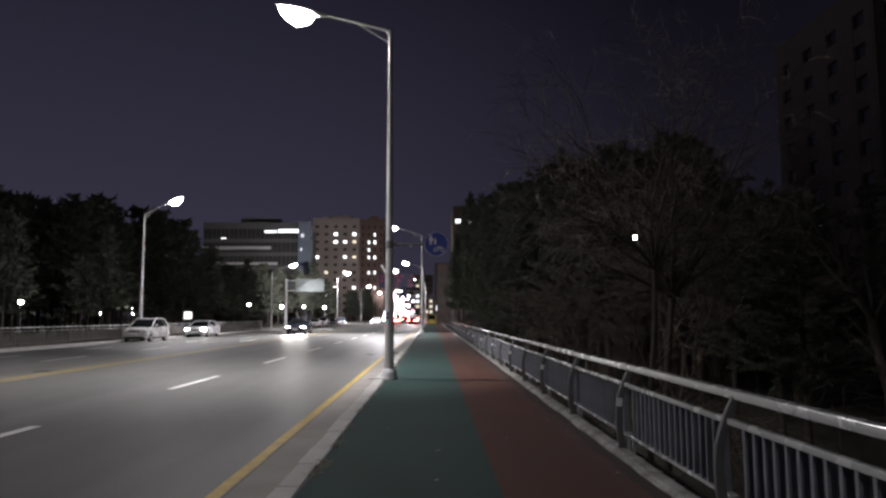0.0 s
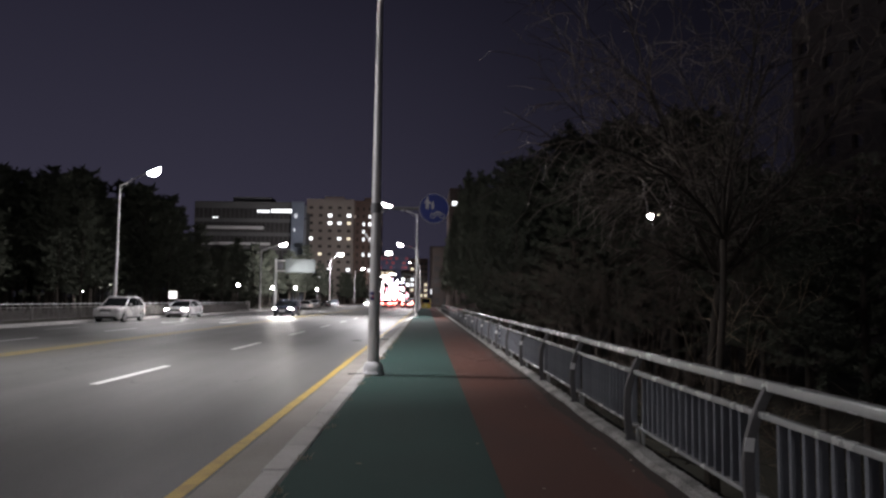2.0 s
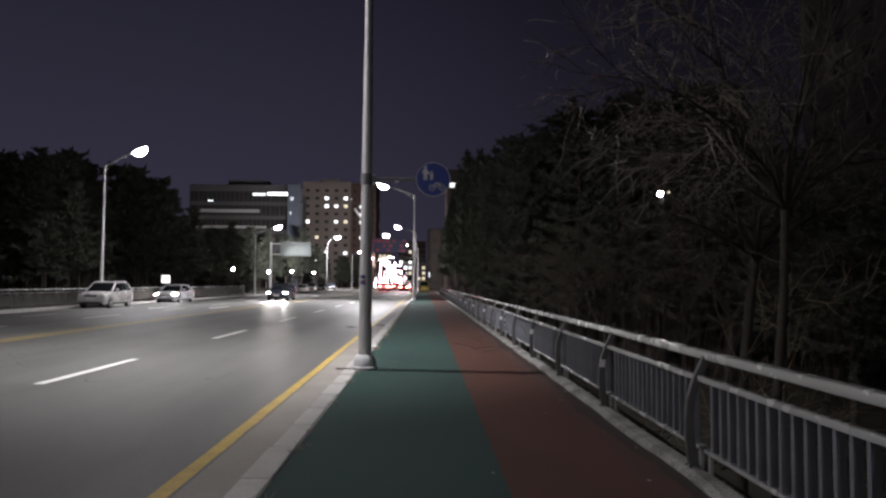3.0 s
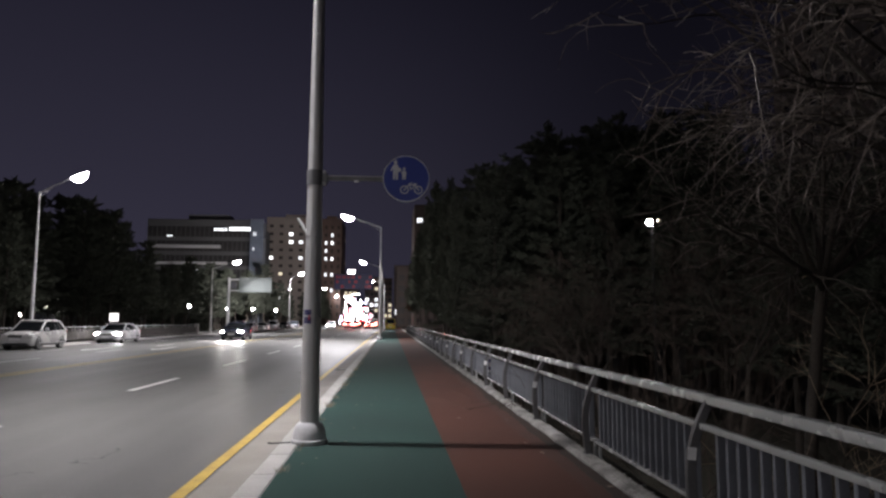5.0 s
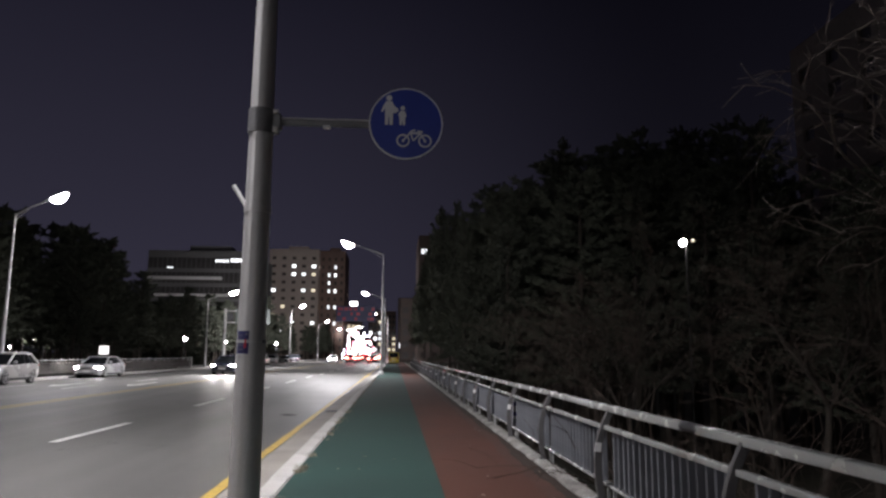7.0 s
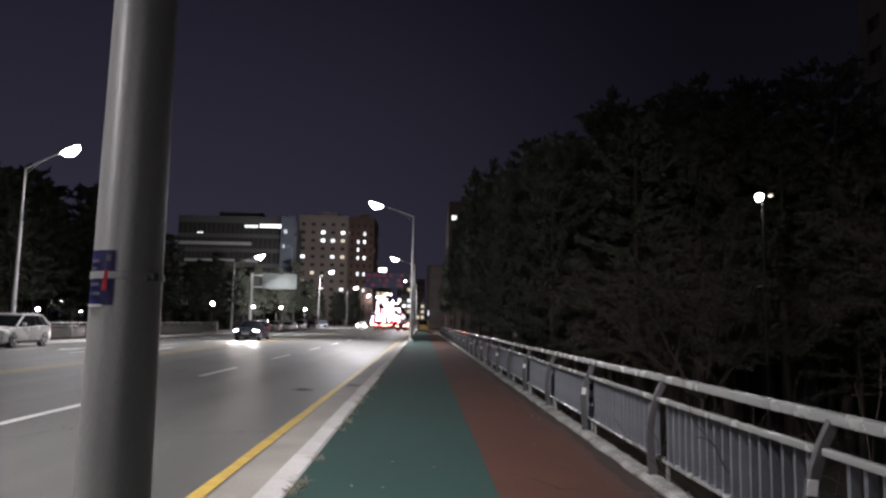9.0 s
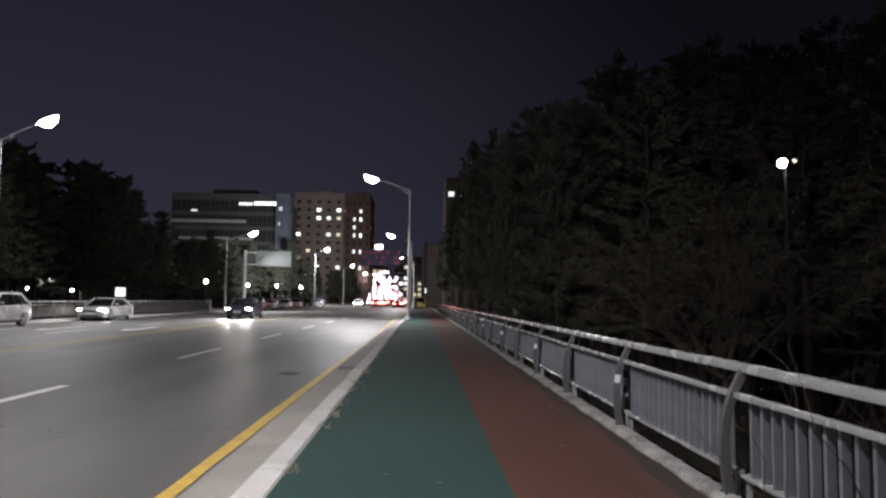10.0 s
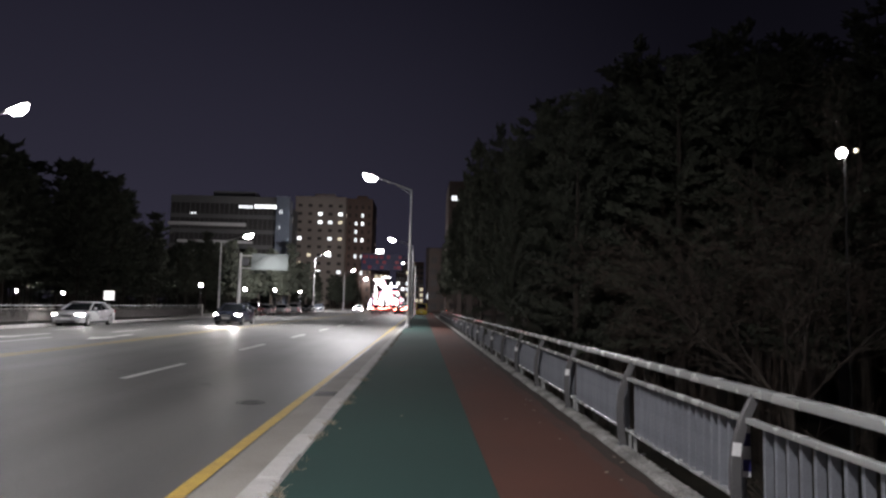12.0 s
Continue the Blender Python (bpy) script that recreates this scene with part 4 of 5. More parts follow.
for x, y, kind, paint in ((-4.6, 150, "sedan", BLACK), (-8.6, 146, "suv", WHITE_CAR), (-4.6, 160, "suv", SILVER), (-8.6, 156, "sedan", NAVY), (-4.5, 171, "sedan", WHITE_CAR), (-8.6, 168, "sedan", BLACK), (-4.6, 182, "van", WHITE_CAR), (-8.6, 181, "suv", BLACK)):
    car(kind, paint, "car waiting in the queue with red brake lights on", x, y, 180, brake=True, group="queue of waiting cars")
car("sedan", WHITE_CAR, "white sedan coming along the road with headlights on", -13.2, 160, 0, head_on=True)
car("sedan", SILVER, "silver sedan coming along the road with headlights on", -13.2, 198, 0, head_on=True)
car("van", VAN_YELLOW, "yellow van parked at the end of the footpath", -0.3, 141.0, 180)


# ---- gantry sign, light box, display board ----
def gantry_sign():
    t = thing("overhead_road_sign", "pale back of an overhead road sign on a steel mast", "road sign", pose(-20.75, 96.5, -0.06))
    part("mast", Shape().tube([(0, 0, 0), (0, 0, 7.0)], [0.20, 0.16], 14), POLE, t, smooth=True)
    part("base_plate", Shape().box(-0.4, 0.4, -0.4, 0.4, 0, 0.12, 0.03), CONCRETE_BASE, t)
    for z in (5.35, 6.75):
        part("arm", Shape().tube([(0, 0, z), (5.3, 0, z)], 0.075, 10), POLE, t, smooth=True)
    pn = part("panel", Shape().box(1.25, 5.35, -0.16, -0.10, 5.15, 7.0, 0.02), SIGN_BACK, t, "pale green-grey sign panel")
    for j in range(4):
        part("stiffener", Shape().box(1.25, 5.35, -0.20, -0.158, 5.35 + 0.45 * j, 5.40 + 0.45 * j), SIGN_BACK, pn)
    part("control_box", Shape().box(0.22, 0.95, -0.15, 0.15, 5.6, 6.5, 0.03), DARK_METAL, t)


gantry_sign()


def display_board():
    t = thing("overhead_display", "dark overhead display board with dim red and blue rows", "display board", pose(-1.95, 131.0, 0))
    part("mast", Shape().tube([(0, 0, 0), (0, 0, 10.2)], [0.22, 0.17], 14), DARK_METAL, t, smooth=True)
    for z in (7.7, 9.3):
        part("arm", Shape().tube([(0, 0, z), (-8.3, 0, z)], 0.09, 10), DARK_METAL, t, smooth=True)
    pn = part("panel", Shape().box(-8.4, -1.6, -0.45, -0.15, 7.1, 9.85, 0.04), LED_FACE, t)
    part("name_box", Shape().box(-6.05, -4.75, -0.40, -0.05, 9.86, 10.62, 0.04), DARK_METAL, t)
    part("name_face", Shape().box(-5.98, -4.82, -0.42, -0.398, 9.93, 10.55), NEON_WHITE, t, "glowing white sign face")
    rng = random.Random(5)
    for r in range(3):
        x = -8.1
        while x < -2.1:
            w = rng.uniform(0.2, 0.7)
            if rng.random() < 0.35:
                x += w
                continue
            part("led_bar", Shape().box(x, min(-1.8, x + w), -0.47, -0.44, 7.35 + 0.85 * r, 7.35 + 0.85 * r + 0.52), LED_RED if rng.random() < 0.5 else LED_BLUE, pn)
            x += w + rng.uniform(0.12, 0.35)


display_board()


def light_box(x, y):
    t = thing("light_box", "small white lit information box on a post in the park", "light box", pose(x, y, -0.6))
    part("post", Shape().box(-0.06, 0.06, -0.06, 0.06, 0, 2.0), DARK_METAL, t)
    part("case", Shape().box(-0.55, 0.55, -0.08, 0.10, 1.95, 2.95, 0.02), DARK_METAL, t)
    part("face", Shape().box(-0.50, 0.50, -0.10, -0.075, 2.0, 2.9), glow("light_box_face", (1, 0.98, 0.95), 1.6), t, "glowing white face")
    for j in range(4):
        part("print_bar", Shape().box(-0.4, 0.1 + 0.08 * j, -0.112, -0.098, 2.15 + 0.18 * j, 2.20 + 0.18 * j), NEON_OFF, t)


light_box(-32.0, 89.8)


def park_lamp(x, y, h, r=0.12, z0=-0.6, watts=0):
    t = thing("park_lamp", "slim dark park lamp with a glowing white globe", "park lamp", pose(x, y, z0), "park lamps")
    part("post", Shape().turned([(0.10, 0), (0.10, 0.3), (0.05, 0.4), (0.035, h - r)], 10), DARK_METAL, t, smooth=True)
    part("globe", Shape().turned([(r * math.sin(math.pi * j / 8) + 0.002, h - r * math.cos(math.pi * j / 8)) for j in range(9)], 14), LAMP_LENS, t, "glowing white globe", True)
    part("cap", Shape().turned([(r * 0.75, h + r * 0.8), (r * 0.5, h + r * 1.05), (0.01, h + r * 1.2)], 12), DARK_METAL, t, smooth=True)


for x, y, h in ((-32, 53.3, 3.4), (-44.6, 99.5, 3.9), (-43.7, 100.6, 3.6), (-53.0, 110.0, 2.9), (-52.2, 120.0, 2.9), (-30, 112.0, 4.2), (-28.2, 128.0, 4.1), (-28.6, 152, 4.5), (-25.4, 161, 4.4)):
    park_lamp(x, y, h, 0.2 if y > 105 else 0.15)


def flood_lamp(x, y, z):
    t = thing("flood_lamp", "white floodlight on a mast among the trees", "floodlight", pose(x, y, -3.1))
    part("mast", Shape().tube([(0, 0, 0), (0, 0, z + 3.2)], [0.06, 0.035], 10), TRIM, t, smooth=True)
    for sx, sz, r, col in ((-0.16, 0.0, 0.14, LAMP_LENS), (0.24, 0.08, 0.07, LIT_WARM)):
        h = part("lamp_head", Shape().tube([(sx, 0.22, z + 3.1 + sz), (sx, 0.0, z + 3.05 + sz), (sx, -0.12, z + 3.0 + sz)], [r * 0.4, r, r * 1.1], 14), DARK_METAL, t, smooth=True)
        part("lamp_glass", Shape().tube([(sx, -0.11, z + 3.003 + sz), (sx, -0.15, z + 2.995 + sz), (sx, -0.19, z + 2.98 + sz)], [r * 1.02, r * 0.95, r * 0.4], 14), col, h, "glowing lamp glass", True)


flood_lamp(11.2, 37.4, 6.0)


# ---- buildings ----
def block(name, label, x0, x1, y0, y1, floors, fh, bays, wall, seed, lit=0.15, side_bays=3, side_wall=None, base=-0.55, side="x1", glass=(0.62, 0.55), lit_mats=(0, 0, 1), roofbox=True, lit_cells=None):
    """A storeyed block with recessed windows in its front (-y) and one flank, each pane a part."""
    b = thing(name, label, "building", pose(0, 0, 0))
    rng = random.Random(seed)
    h = floors * fh
    z0, dep = base, 0.35
    mats = (LIT_WARM, LIT_COOL, LIT_BRIGHT)
    part("core", Shape().box(x0 + dep, x1 - dep, y0 + dep, y1, z0, z0 + h), DARK_PANE, b)
    bw = (x1 - x0) / bays
    sw = (y1 - y0) / side_bays
    wall2 = side_wall or wall
    xa, xb = (x1 - dep, x1) if side == "x1" else (x0, x0 + dep)
    for f in range(floors + 1):
        za = z0 + f * fh - (0 if f == 0 else fh * (1 - glass[1]) / 2)
        zb = z0 + f * fh + fh * (1 - glass[1]) / 2 + (0.9 if f == floors else 0)
        part("spandrel", Shape().box(x0, x1, y0, y0 + dep, za, zb), wall, b)
        part("spandrel", Shape().box(xa, xb, y0 + dep, y1, za, zb), wall2, b)
    for k in range(bays + 1):
        pa = max(x0 + 0.004, x0 + k * bw - bw * (1 - glass[0]) / 2)
        pb = min(x1 - 0.004, x0 + k * bw + bw * (1 - glass[0]) / 2)
        part("pier", Shape().box(pa, pb, y0 - 0.03, y0 + dep - 0.004, z0, z0 + h), wall, b)
    for k in range(side_bays + 1):
        ya = max(y0 + dep, y0 + k * sw - sw * 0.3)
        yb = min(y1, y0 + k * sw + sw * 0.3)
        part("pier", Shape().box(xa - (0.03 if side == "x0" else -0.004), xb + (0.03 if side == "x1" else -0.004), ya, yb, z0, z0 + h), wall2, b)
    part("roof", Shape().box(x0 + 0.1, x1 - 0.1, y0 + 0.3, y1, z0 + h, z0 + h + 0.3), wall, b)
    if roofbox:
        part("stair_tower", Shape().box(x0 + (x1 - x0) * 0.35, x0 + (x1 - x0) * 0.75, y0 + 4, y0 + 10, z0 + h + 0.3, z0 + h + 3.4), wall, b)
    gw, gh = bw * glass[0] / 2, fh * glass[1] / 2
    pane_mats = {}

    def pane(flag, key, shape):
        if (flag, key) not in pane_mats:
            pane_mats[(flag, key)] = shape.mesh("pane", flag)
        return pane_mats[(flag, key)]
    for f in range(floors):
        for k in range(bays):
            on = (f, k) in lit_cells if lit_cells is not None else rng.random() < lit
            m = mats[rng.choice(lit_mats)] if on else DARK_PANE
            w = part("window", pane(m, "f", Shape().box(-gw, gw, 0, 0.05, -gh, gh)), m, b)
            w.location = (x0 + (k + 0.5) * bw, y0 + dep - 0.12, z0 + (f + 0.5) * fh)
            fr = pane(wall, "bar", Shape().box(-0.05, 0.05, -0.04, 0.0, -gh, gh))
            q = part("mullion", fr, wall, w)
        for k in range(side_bays):
            on = rng.random() < lit
            m = mats[rng.choice(lit_mats)] if on else DARK_PANE
            w = part("window", pane(m, "s", Shape().box(0, 0.05, -sw * 0.2, sw * 0.2, -gh, gh)), m, b)
            w.location = (x1 - dep + 0.05 if side == "x1" else x0 + dep - 0.1, y0 + (k + 0.5) * sw, z0 + (f + 0.5) * fh)
    return b


# residential tower beyond the road: pale front and a brown wing
block("residential_tower", "thirteen-storey pale brown tower with some lit windows", -46.2, -28.3, 262, 284, 13, 2.95, 5, TOWER_WALL, 21, side_bays=5, base=-0.5, glass=(0.38, 0.38),
      lit_cells={(11, 2), (11, 4), (10, 3), (10, 4), (10, 2), (8, 0), (8, 3), (8, 4), (6, 1), (6, 3), (5, 0), (4, 2), (4, 4), (3, 1)}, lit_mats=(0, 1, 2))
block("residential_wing", "brown brick wing of the tower with a lit stair window strip", -28.1, -18.9, 264, 286, 13, 2.95, 4, TOWER_BRICK, 33, side_bays=5, base=-0.5, glass=(0.34, 0.44), lit_mats=(1, 2, 1),
      lit_cells={(11, 2), (10, 1), (10, 2), (9, 1), (8, 1), (8, 2), (6, 1), (6, 2), (4, 2)})
# dark office block with pale floor bands and a lit upper storey
office = block("office_block", "dark office block with pale floor bands and a lit upper storey", -69.0, -40.2, 205, 235, 7, 4.1, 11, OFFICE_WALL, 12, side_bays=6, base=0.0, glass=(0.97, 0.74), lit_cells=set())
for x0, x1, z0, h in ((-69.2, -48.5, 21.9, 0.85), (-66.5, -46.5, 17.2, 0.75), (-63.0, -47.0, 14.7, 0.55)):
    part("floor_band", Shape().box(x0, x1, 203.9, 204.95, z0, z0 + h, 0.05), OFFICE_BAND, office, "pale projecting floor band")
for x0, x1, z0, h, m, full in ((-51.5, -47.0, 26.9, 0.8, LIT_COOL, 0.75), (-46.4, -40.8, 27.0, 1.0, LIT_BRIGHT, 0.9), (-66.0, -62.2, 24.8, 0.7, LIT_COOL, 0.6), (-57.5, -54.0, 15.6, 0.7, LIT_COOL, 0.75), (-58.0, -47.0, 20.3, 0.5, LIT_COOL, 0.4)):
    pick = random.Random(int(-x0 * 10))
    x = x0
    while x < x1:
        w = pick.uniform(0.5, 0.9)
        if pick.random() < full:
            part("lit_pane", Shape().box(x, x + w, 205.12, 205.2, z0 + pick.uniform(0, 0.1), z0 + h), m, office, "lit office pane")
        x += w + 0.22


def glass_stair():
    b = thing("glass_stair_tower", "pale blue glass stair tower beside the office block", "building", pose(0, 0, 0))
    x0, x1, y0, y1, h = -39.9, -36.6, 203, 209, 29.5
    part("core", Shape().box(x0 + 0.2, x1 - 0.2, y0 + 0.2, y1, 0, h), PALE_GLASS, b)
    for j in range(7):
        x = x0 + (x1 - x0) * j / 6
        part("fin", Shape().box(x - 0.16, x + 0.16, y0 - 0.35, y0 + 0.25, 0, h + 0.6), PALE_GLASS, b)
    for j in range(8):
        part("spandrel", Shape().box(x0, x1, y0, y0 + 0.22, j * 4.1 + 0.3, j * 4.1 + 0.7), PALE_GLASS, b)
    part("lit_window", Shape().box(x0 + 0.5, x0 + 1.6, y0 + 0.05, y0 + 0.19, 25.0, 26.4), LIT_COOL, b)
    part("lit_window", Shape().box(x0 + 0.3, x0 + 1.2, y0 + 0.05, y0 + 0.19, 21.0, 22.2), LIT_COOL, b)


glass_stair()
# far side of the wood on the path's side
block("apartment_block", "tall unlit apartment block behind the trees", 36.6, 58.0, 54, 70, 11, 2.8, 7, FLAT_WALL, 5, lit=0.0, side_bays=4, base=-2.5, side="x0", glass=(0.36, 0.45))
block("roadside_tower", "brown tower beyond the wood with a lit top window", 4.9, 22.0, 162, 180, 8, 3.25, 7, DARK_BRICK, 9, side_bays=4, base=0.0, side="x0", glass=(0.50, 0.32), lit_cells={(7, 0), (7, 1), (6, 5)}, lit_mats=(1, 1), roofbox=False)
block("hillside_flats", "distant flats with a few lit windows behind the wood", 14.0, 60.0, 118, 132, 6, 2.9, 16, FLAT_WALL, 14, side_bays=3, base=-2.0, side="x0", glass=(0.5, 0.45), lit_cells={(4, 2), (4, 7), (3, 11), (2, 6), (4, 13)}, lit_mats=(1, 2))


# ---- commercial street at the far end ----
def street_end():
    rng = random.Random(77)
    for x0, x1, y0, fl, sd in ((-40, -23.5, 300, 6, 1), (-23.0, -16.5, 340, 7, 2), (1.5, 16, 215, 5, 3), (0.8, 15, 250, 6, 4), (-16.2, 0.6, 430, 8, 5)):
        block("shop_block", "commercial block with lit shop fronts at the end of the road", x0, x1, y0, y0 + 16, fl, 3.3, max(3, int((x1 - x0) / 2.6)), TOWER_BRICK if x0 < -10 else DARK_BRICK, sd, lit=0.28 if x0 < -10 else 0.08, side_bays=3, base=-0.2, side="x1" if x0 < -20 else "x0", lit_mats=(0, 1, 2) if x0 < -10 else (0, 0, 1), roofbox=False)
    mats = (NEON_WHITE, NEON_WHITE, NEON_PINK, NEON_WHITE, NEON_LILAC, NEON_WHITE, NEON_PINK, NEON_WHITE)
    for i in range(74):
        y = rng.uniform(225, 335)
        left = rng.random() < 0.5
        k = (y - 15) / 215.0
        u = rng.gauss(0, 0.42)
        u = max(-1.0, min(1.0, u))
        x = (-12.2 + 5.4 * u) * k
        w, h = rng.uniform(0.22, 0.46) * k, rng.uniform(0.8, 3.4) * k
        if i % 4 == 0:
            w, h = h, w
        z = rng.uniform(1.5, 11.5 - 7.0 * abs(u)) * k
        if z - h < 0.4:
            z = h + 0.5
        s = thing("shop_sign", "glowing shop sign on a bracket at the street end", "shop sign", pose(x, y, z), "glowing shop signs")
        part("case", Shape().box(-w / 2, w / 2, 0, 0.25, -h, 0, 0.03), DARK_METAL, s)
        part("face", Shape().box(-w / 2 + 0.06, w / 2 - 0.06, -0.03, -0.002, -h + 0.06, -0.06), NEON_RED if u > 0.22 and z < 2.6 * k else rng.choice(mats), s, "glowing sign face")
        part("mast", Shape().box(-0.07, 0.07, 0.05, 0.2, -z - 0.15, -h), DARK_METAL, s)


street_end()


# ---- trees ----
def grow(shape, p, d, length, r, rng, segs, wander, lift, tip=0.35, n=5):
    """One tapering branch; returns its points, with the direction at each."""
    pts, dirs, rad = [Vector(p)], [Vector(d).normalized()], [r]
    cur, dd = Vector(p), Vector(d).normalized()
    for i in range(segs):
        dd = (dd + Vector((rng.gauss(0, wander), rng.gauss(0, wander), rng.gauss(0, wander) + lift))).normalized()
        cur = cur + dd * (length / segs)
        pts.append(cur.copy())
        dirs.append(dd.copy())
        rad.append(r * (1 - (1 - tip) * (i + 1) / segs))
    shape.tube(pts, rad, n, caps=False)
    return pts, dirs, rad


def aside(d, angle, rng):
    """A direction that leaves d by that angle, in any plane."""
    d = d.normalized()
    a = d.orthogonal().normalized()
    b = d.cross(a)
    t = rng.uniform(0, 2 * math.pi)
    return (math.cos(angle) * d + math.sin(angle) * (math.cos(t) * a + math.sin(t) * b)).normalized()


def bare_tree(x, y, z0, fork, limbs, seed, label, reach=4.2, density=1.0, radius=0.15, twig=TWIG, lean=(0, 0)):
    """A leafless broad-leaved tree: trunk to the fork, limbs, branches, many fine twigs."""
    rng = random.Random(seed)
    t = thing("bare_tree", label, "tree", pose(x, y, z0))
    tr = Shape()
    pts, dirs, rad = grow(tr, (0, 0, -0.1), (lean[0], lean[1], 1), fork + 0.1, radius, rng, 8, 0.04, 0.02, 0.72, 10)
    part("trunk", tr, BARK, t, smooth=True)
    top = pts[-1]
    tw = Shape()
    for lx, ly, lz, lk in limbs:
        crown = Shape()
        lp, ld, lr = grow(crown, top - Vector((0, 0, 0.05)), (lx, ly, lz), reach * lk, radius * 0.46, rng, 9, 0.10, 0.03, 0.16, 7)
        for i in range(2, len(lp)):
            for _ in range(2 if rng.random() < 0.75 * density else 1):
                bl = reach * lk * rng.uniform(0.28, 0.55) * (1.1 - 0.4 * i / len(lp))
                bp, bd, br = grow(crown, lp[i], aside(ld[i], rng.uniform(0.5, 1.0), rng), bl, lr[i] * 0.45 + 0.005, rng, 6, 0.13, 0.02, 0.22, 5)
                for j in range(1, len(bp)):
                    for _ in range(rng.choice((1, 2)) if density >= 1 else 1):
                        sl = bl * rng.uniform(0.25, 0.6)
                        sp, sd, sr = grow(tw, bp[j], aside(bd[j], rng.uniform(0.4, 0.95), rng), sl, 0.0062, rng, 5, 0.13, -0.06, 0.4, 4)
                        for k in range(1, len(sp)):
                            if rng.random() < 0.85 * density:
                                grow(tw, sp[k], aside(sd[k], rng.uniform(0.4, 0.9), rng), sl * rng.uniform(0.25, 0.6), 0.0038, rng, 3, 0.16, -0.07, 0.5, 3)
        part("limb", crown, BARK, t, smooth=True)
    tagged(part("twig_spray", tw, twig, t, "dense fine leafless twigs", True), kind="stuff")
    return t


LIMBS_N = ((-0.7, -0.45, 0.75, 0.9), (-0.25, -0.3, 1.3, 1.15), (0.35, -0.35, 1.2, 1.15), (-0.35, -0.8, 0.9, 1.0), (0.55, 0.1, 1.0, 1.0), (-0.6, -0.8, 0.32, 0.95), (0.1, -0.1, 1.2, 1.1), (0.8, -0.5, 0.7, 0.9), (0.4, 0.6, 0.8, 0.7), (-0.5, -0.2, 1.0, 1.0))
LIMBS_A = ((-0.9, 0.15, 0.75, 1.05), (-0.35, -0.8, 0.9, 1.0), (0.55, 0.3, 1.0, 1.0), (-0.3, 0.9, 0.8, 1.05), (0.1, 0.1, 1.2, 1.15), (0.8, -0.5, 0.7, 0.9), (-0.75, 0.6, 0.35, 0.85))
LIMBS_B = ((-0.7, -0.4, 0.8, 1.0), (0.6, 0.5, 0.9, 1.0), (-0.2, 0.7, 1.0, 1.0), (0.2, -0.6, 1.1, 1.0), (0.7, -0.2, 0.6, 0.8))
LIMBS_W = LIMBS_N + ((-1.5, 0.1, 0.75, 0.66), (-1.2, 0.4, 1.3, 0.8))
bare_tree(3.9, 12.9, -1.9, 4.4, LIMBS_W, 3, "large leafless tree reaching over the bridge railing", reach=3.9, radius=0.062, density=0.5, lean=(-0.06, 0))
bare_tree(6.1, 18.6, -2.6, 4.7, LIMBS_N, 19, "leafless tree behind the railing with long pale branches", reach=3.3, radius=0.11, density=0.55)
bare_tree(9.4, 27.0, -3.0, 3.4, LIMBS_B, 23, "leafless tree standing among the conifers", reach=4.2, density=1.0, radius=0.09, twig=TWIG_BROWN)
bare_tree(7.4, 33.0, -3.0, 2.6, LIMBS_A, 29, "leafless tree standing among the conifers", reach=4.4, density=1.0, radius=0.085, twig=TWIG_BROWN)
bare_tree(11.0, 16.5, -3.1, 4.6, LIMBS_B, 37, "leafless tree in the dark wood behind the railing", reach=3.8, density=0.7, twig=TWIG_BROWN)


def thicket(x, y, z0, seed, h, label, twig=None, stems=9, arch=0.0):
    """A leafless shrub of many stems."""
    rng = random.Random(seed)
    t = thing("bare_shrub", label, "shrub", pose(x, y, z0), "bare shrubs")
    st, tw = Shape(), Shape()
    for _ in range(stems):
        p, d, r = grow(st, (rng.uniform(-0.25, 0.25), rng.uniform(-0.25, 0.25), -0.1), (rng.gauss(0, 0.6), rng.gauss(0, 0.6), 1), h * rng.uniform(0.7, 1.1), 0.016, rng, 10, 0.17, -0.03 - arch, 0.25, 5)
        for i in range(2, len(p)):
            for _ in range(2):
                q, e, _r = grow(tw, p[i], aside(d[i], rng.uniform(0.4, 0.9), rng), h * rng.uniform(0.15, 0.32), 0.007, rng, 4, 0.15, -0.03, 0.4, 3)
                for j in (2, 3, 4):
                    grow(tw, q[j], aside(e[j], 0.7, rng), h * rng.uniform(0.06, 0.14), 0.004, rng, 2, 0.15, -0.02, 0.5, 3)
    tagged(part("stem_mass", st, BARK, t, smooth=True), kind="stuff")
    tagged(part("twig_spray", tw, twig or TWIG_BROWN, t, "dry brown twigs"), kind="stuff")
    return t


SHRUB = thicket(4.4, 19.4, -1.9, 2, 4.4, "dry brown leafless shrub behind the railing", stems=7)
PALE_TWIG = mat("pale_dry_twig", (0.16, 0.12, 0.08), (0.42, 0.33, 0.23), 0.7, 5, 60, 0.2)
thicket(4.75, 16.6, -1.5, 52, 4.0, "pale brown leafless shrub with arching stems behind the railing", PALE_TWIG, 7, 0.09)
_r = random.Random(6)
for x, y in ((6.0, 23.2), (5.8, 29.2), (6.2, 8.2), (6.2, 38.5), (7.4, 16.8), (6.0, 4.5)):
    c = copy_thing(SHRUB, pose(x, y, -2.3, 0, 0, _r.uniform(0, 360)))
    k = _r.uniform(0.75, 1.05)
    c.scale = (k, k, k)


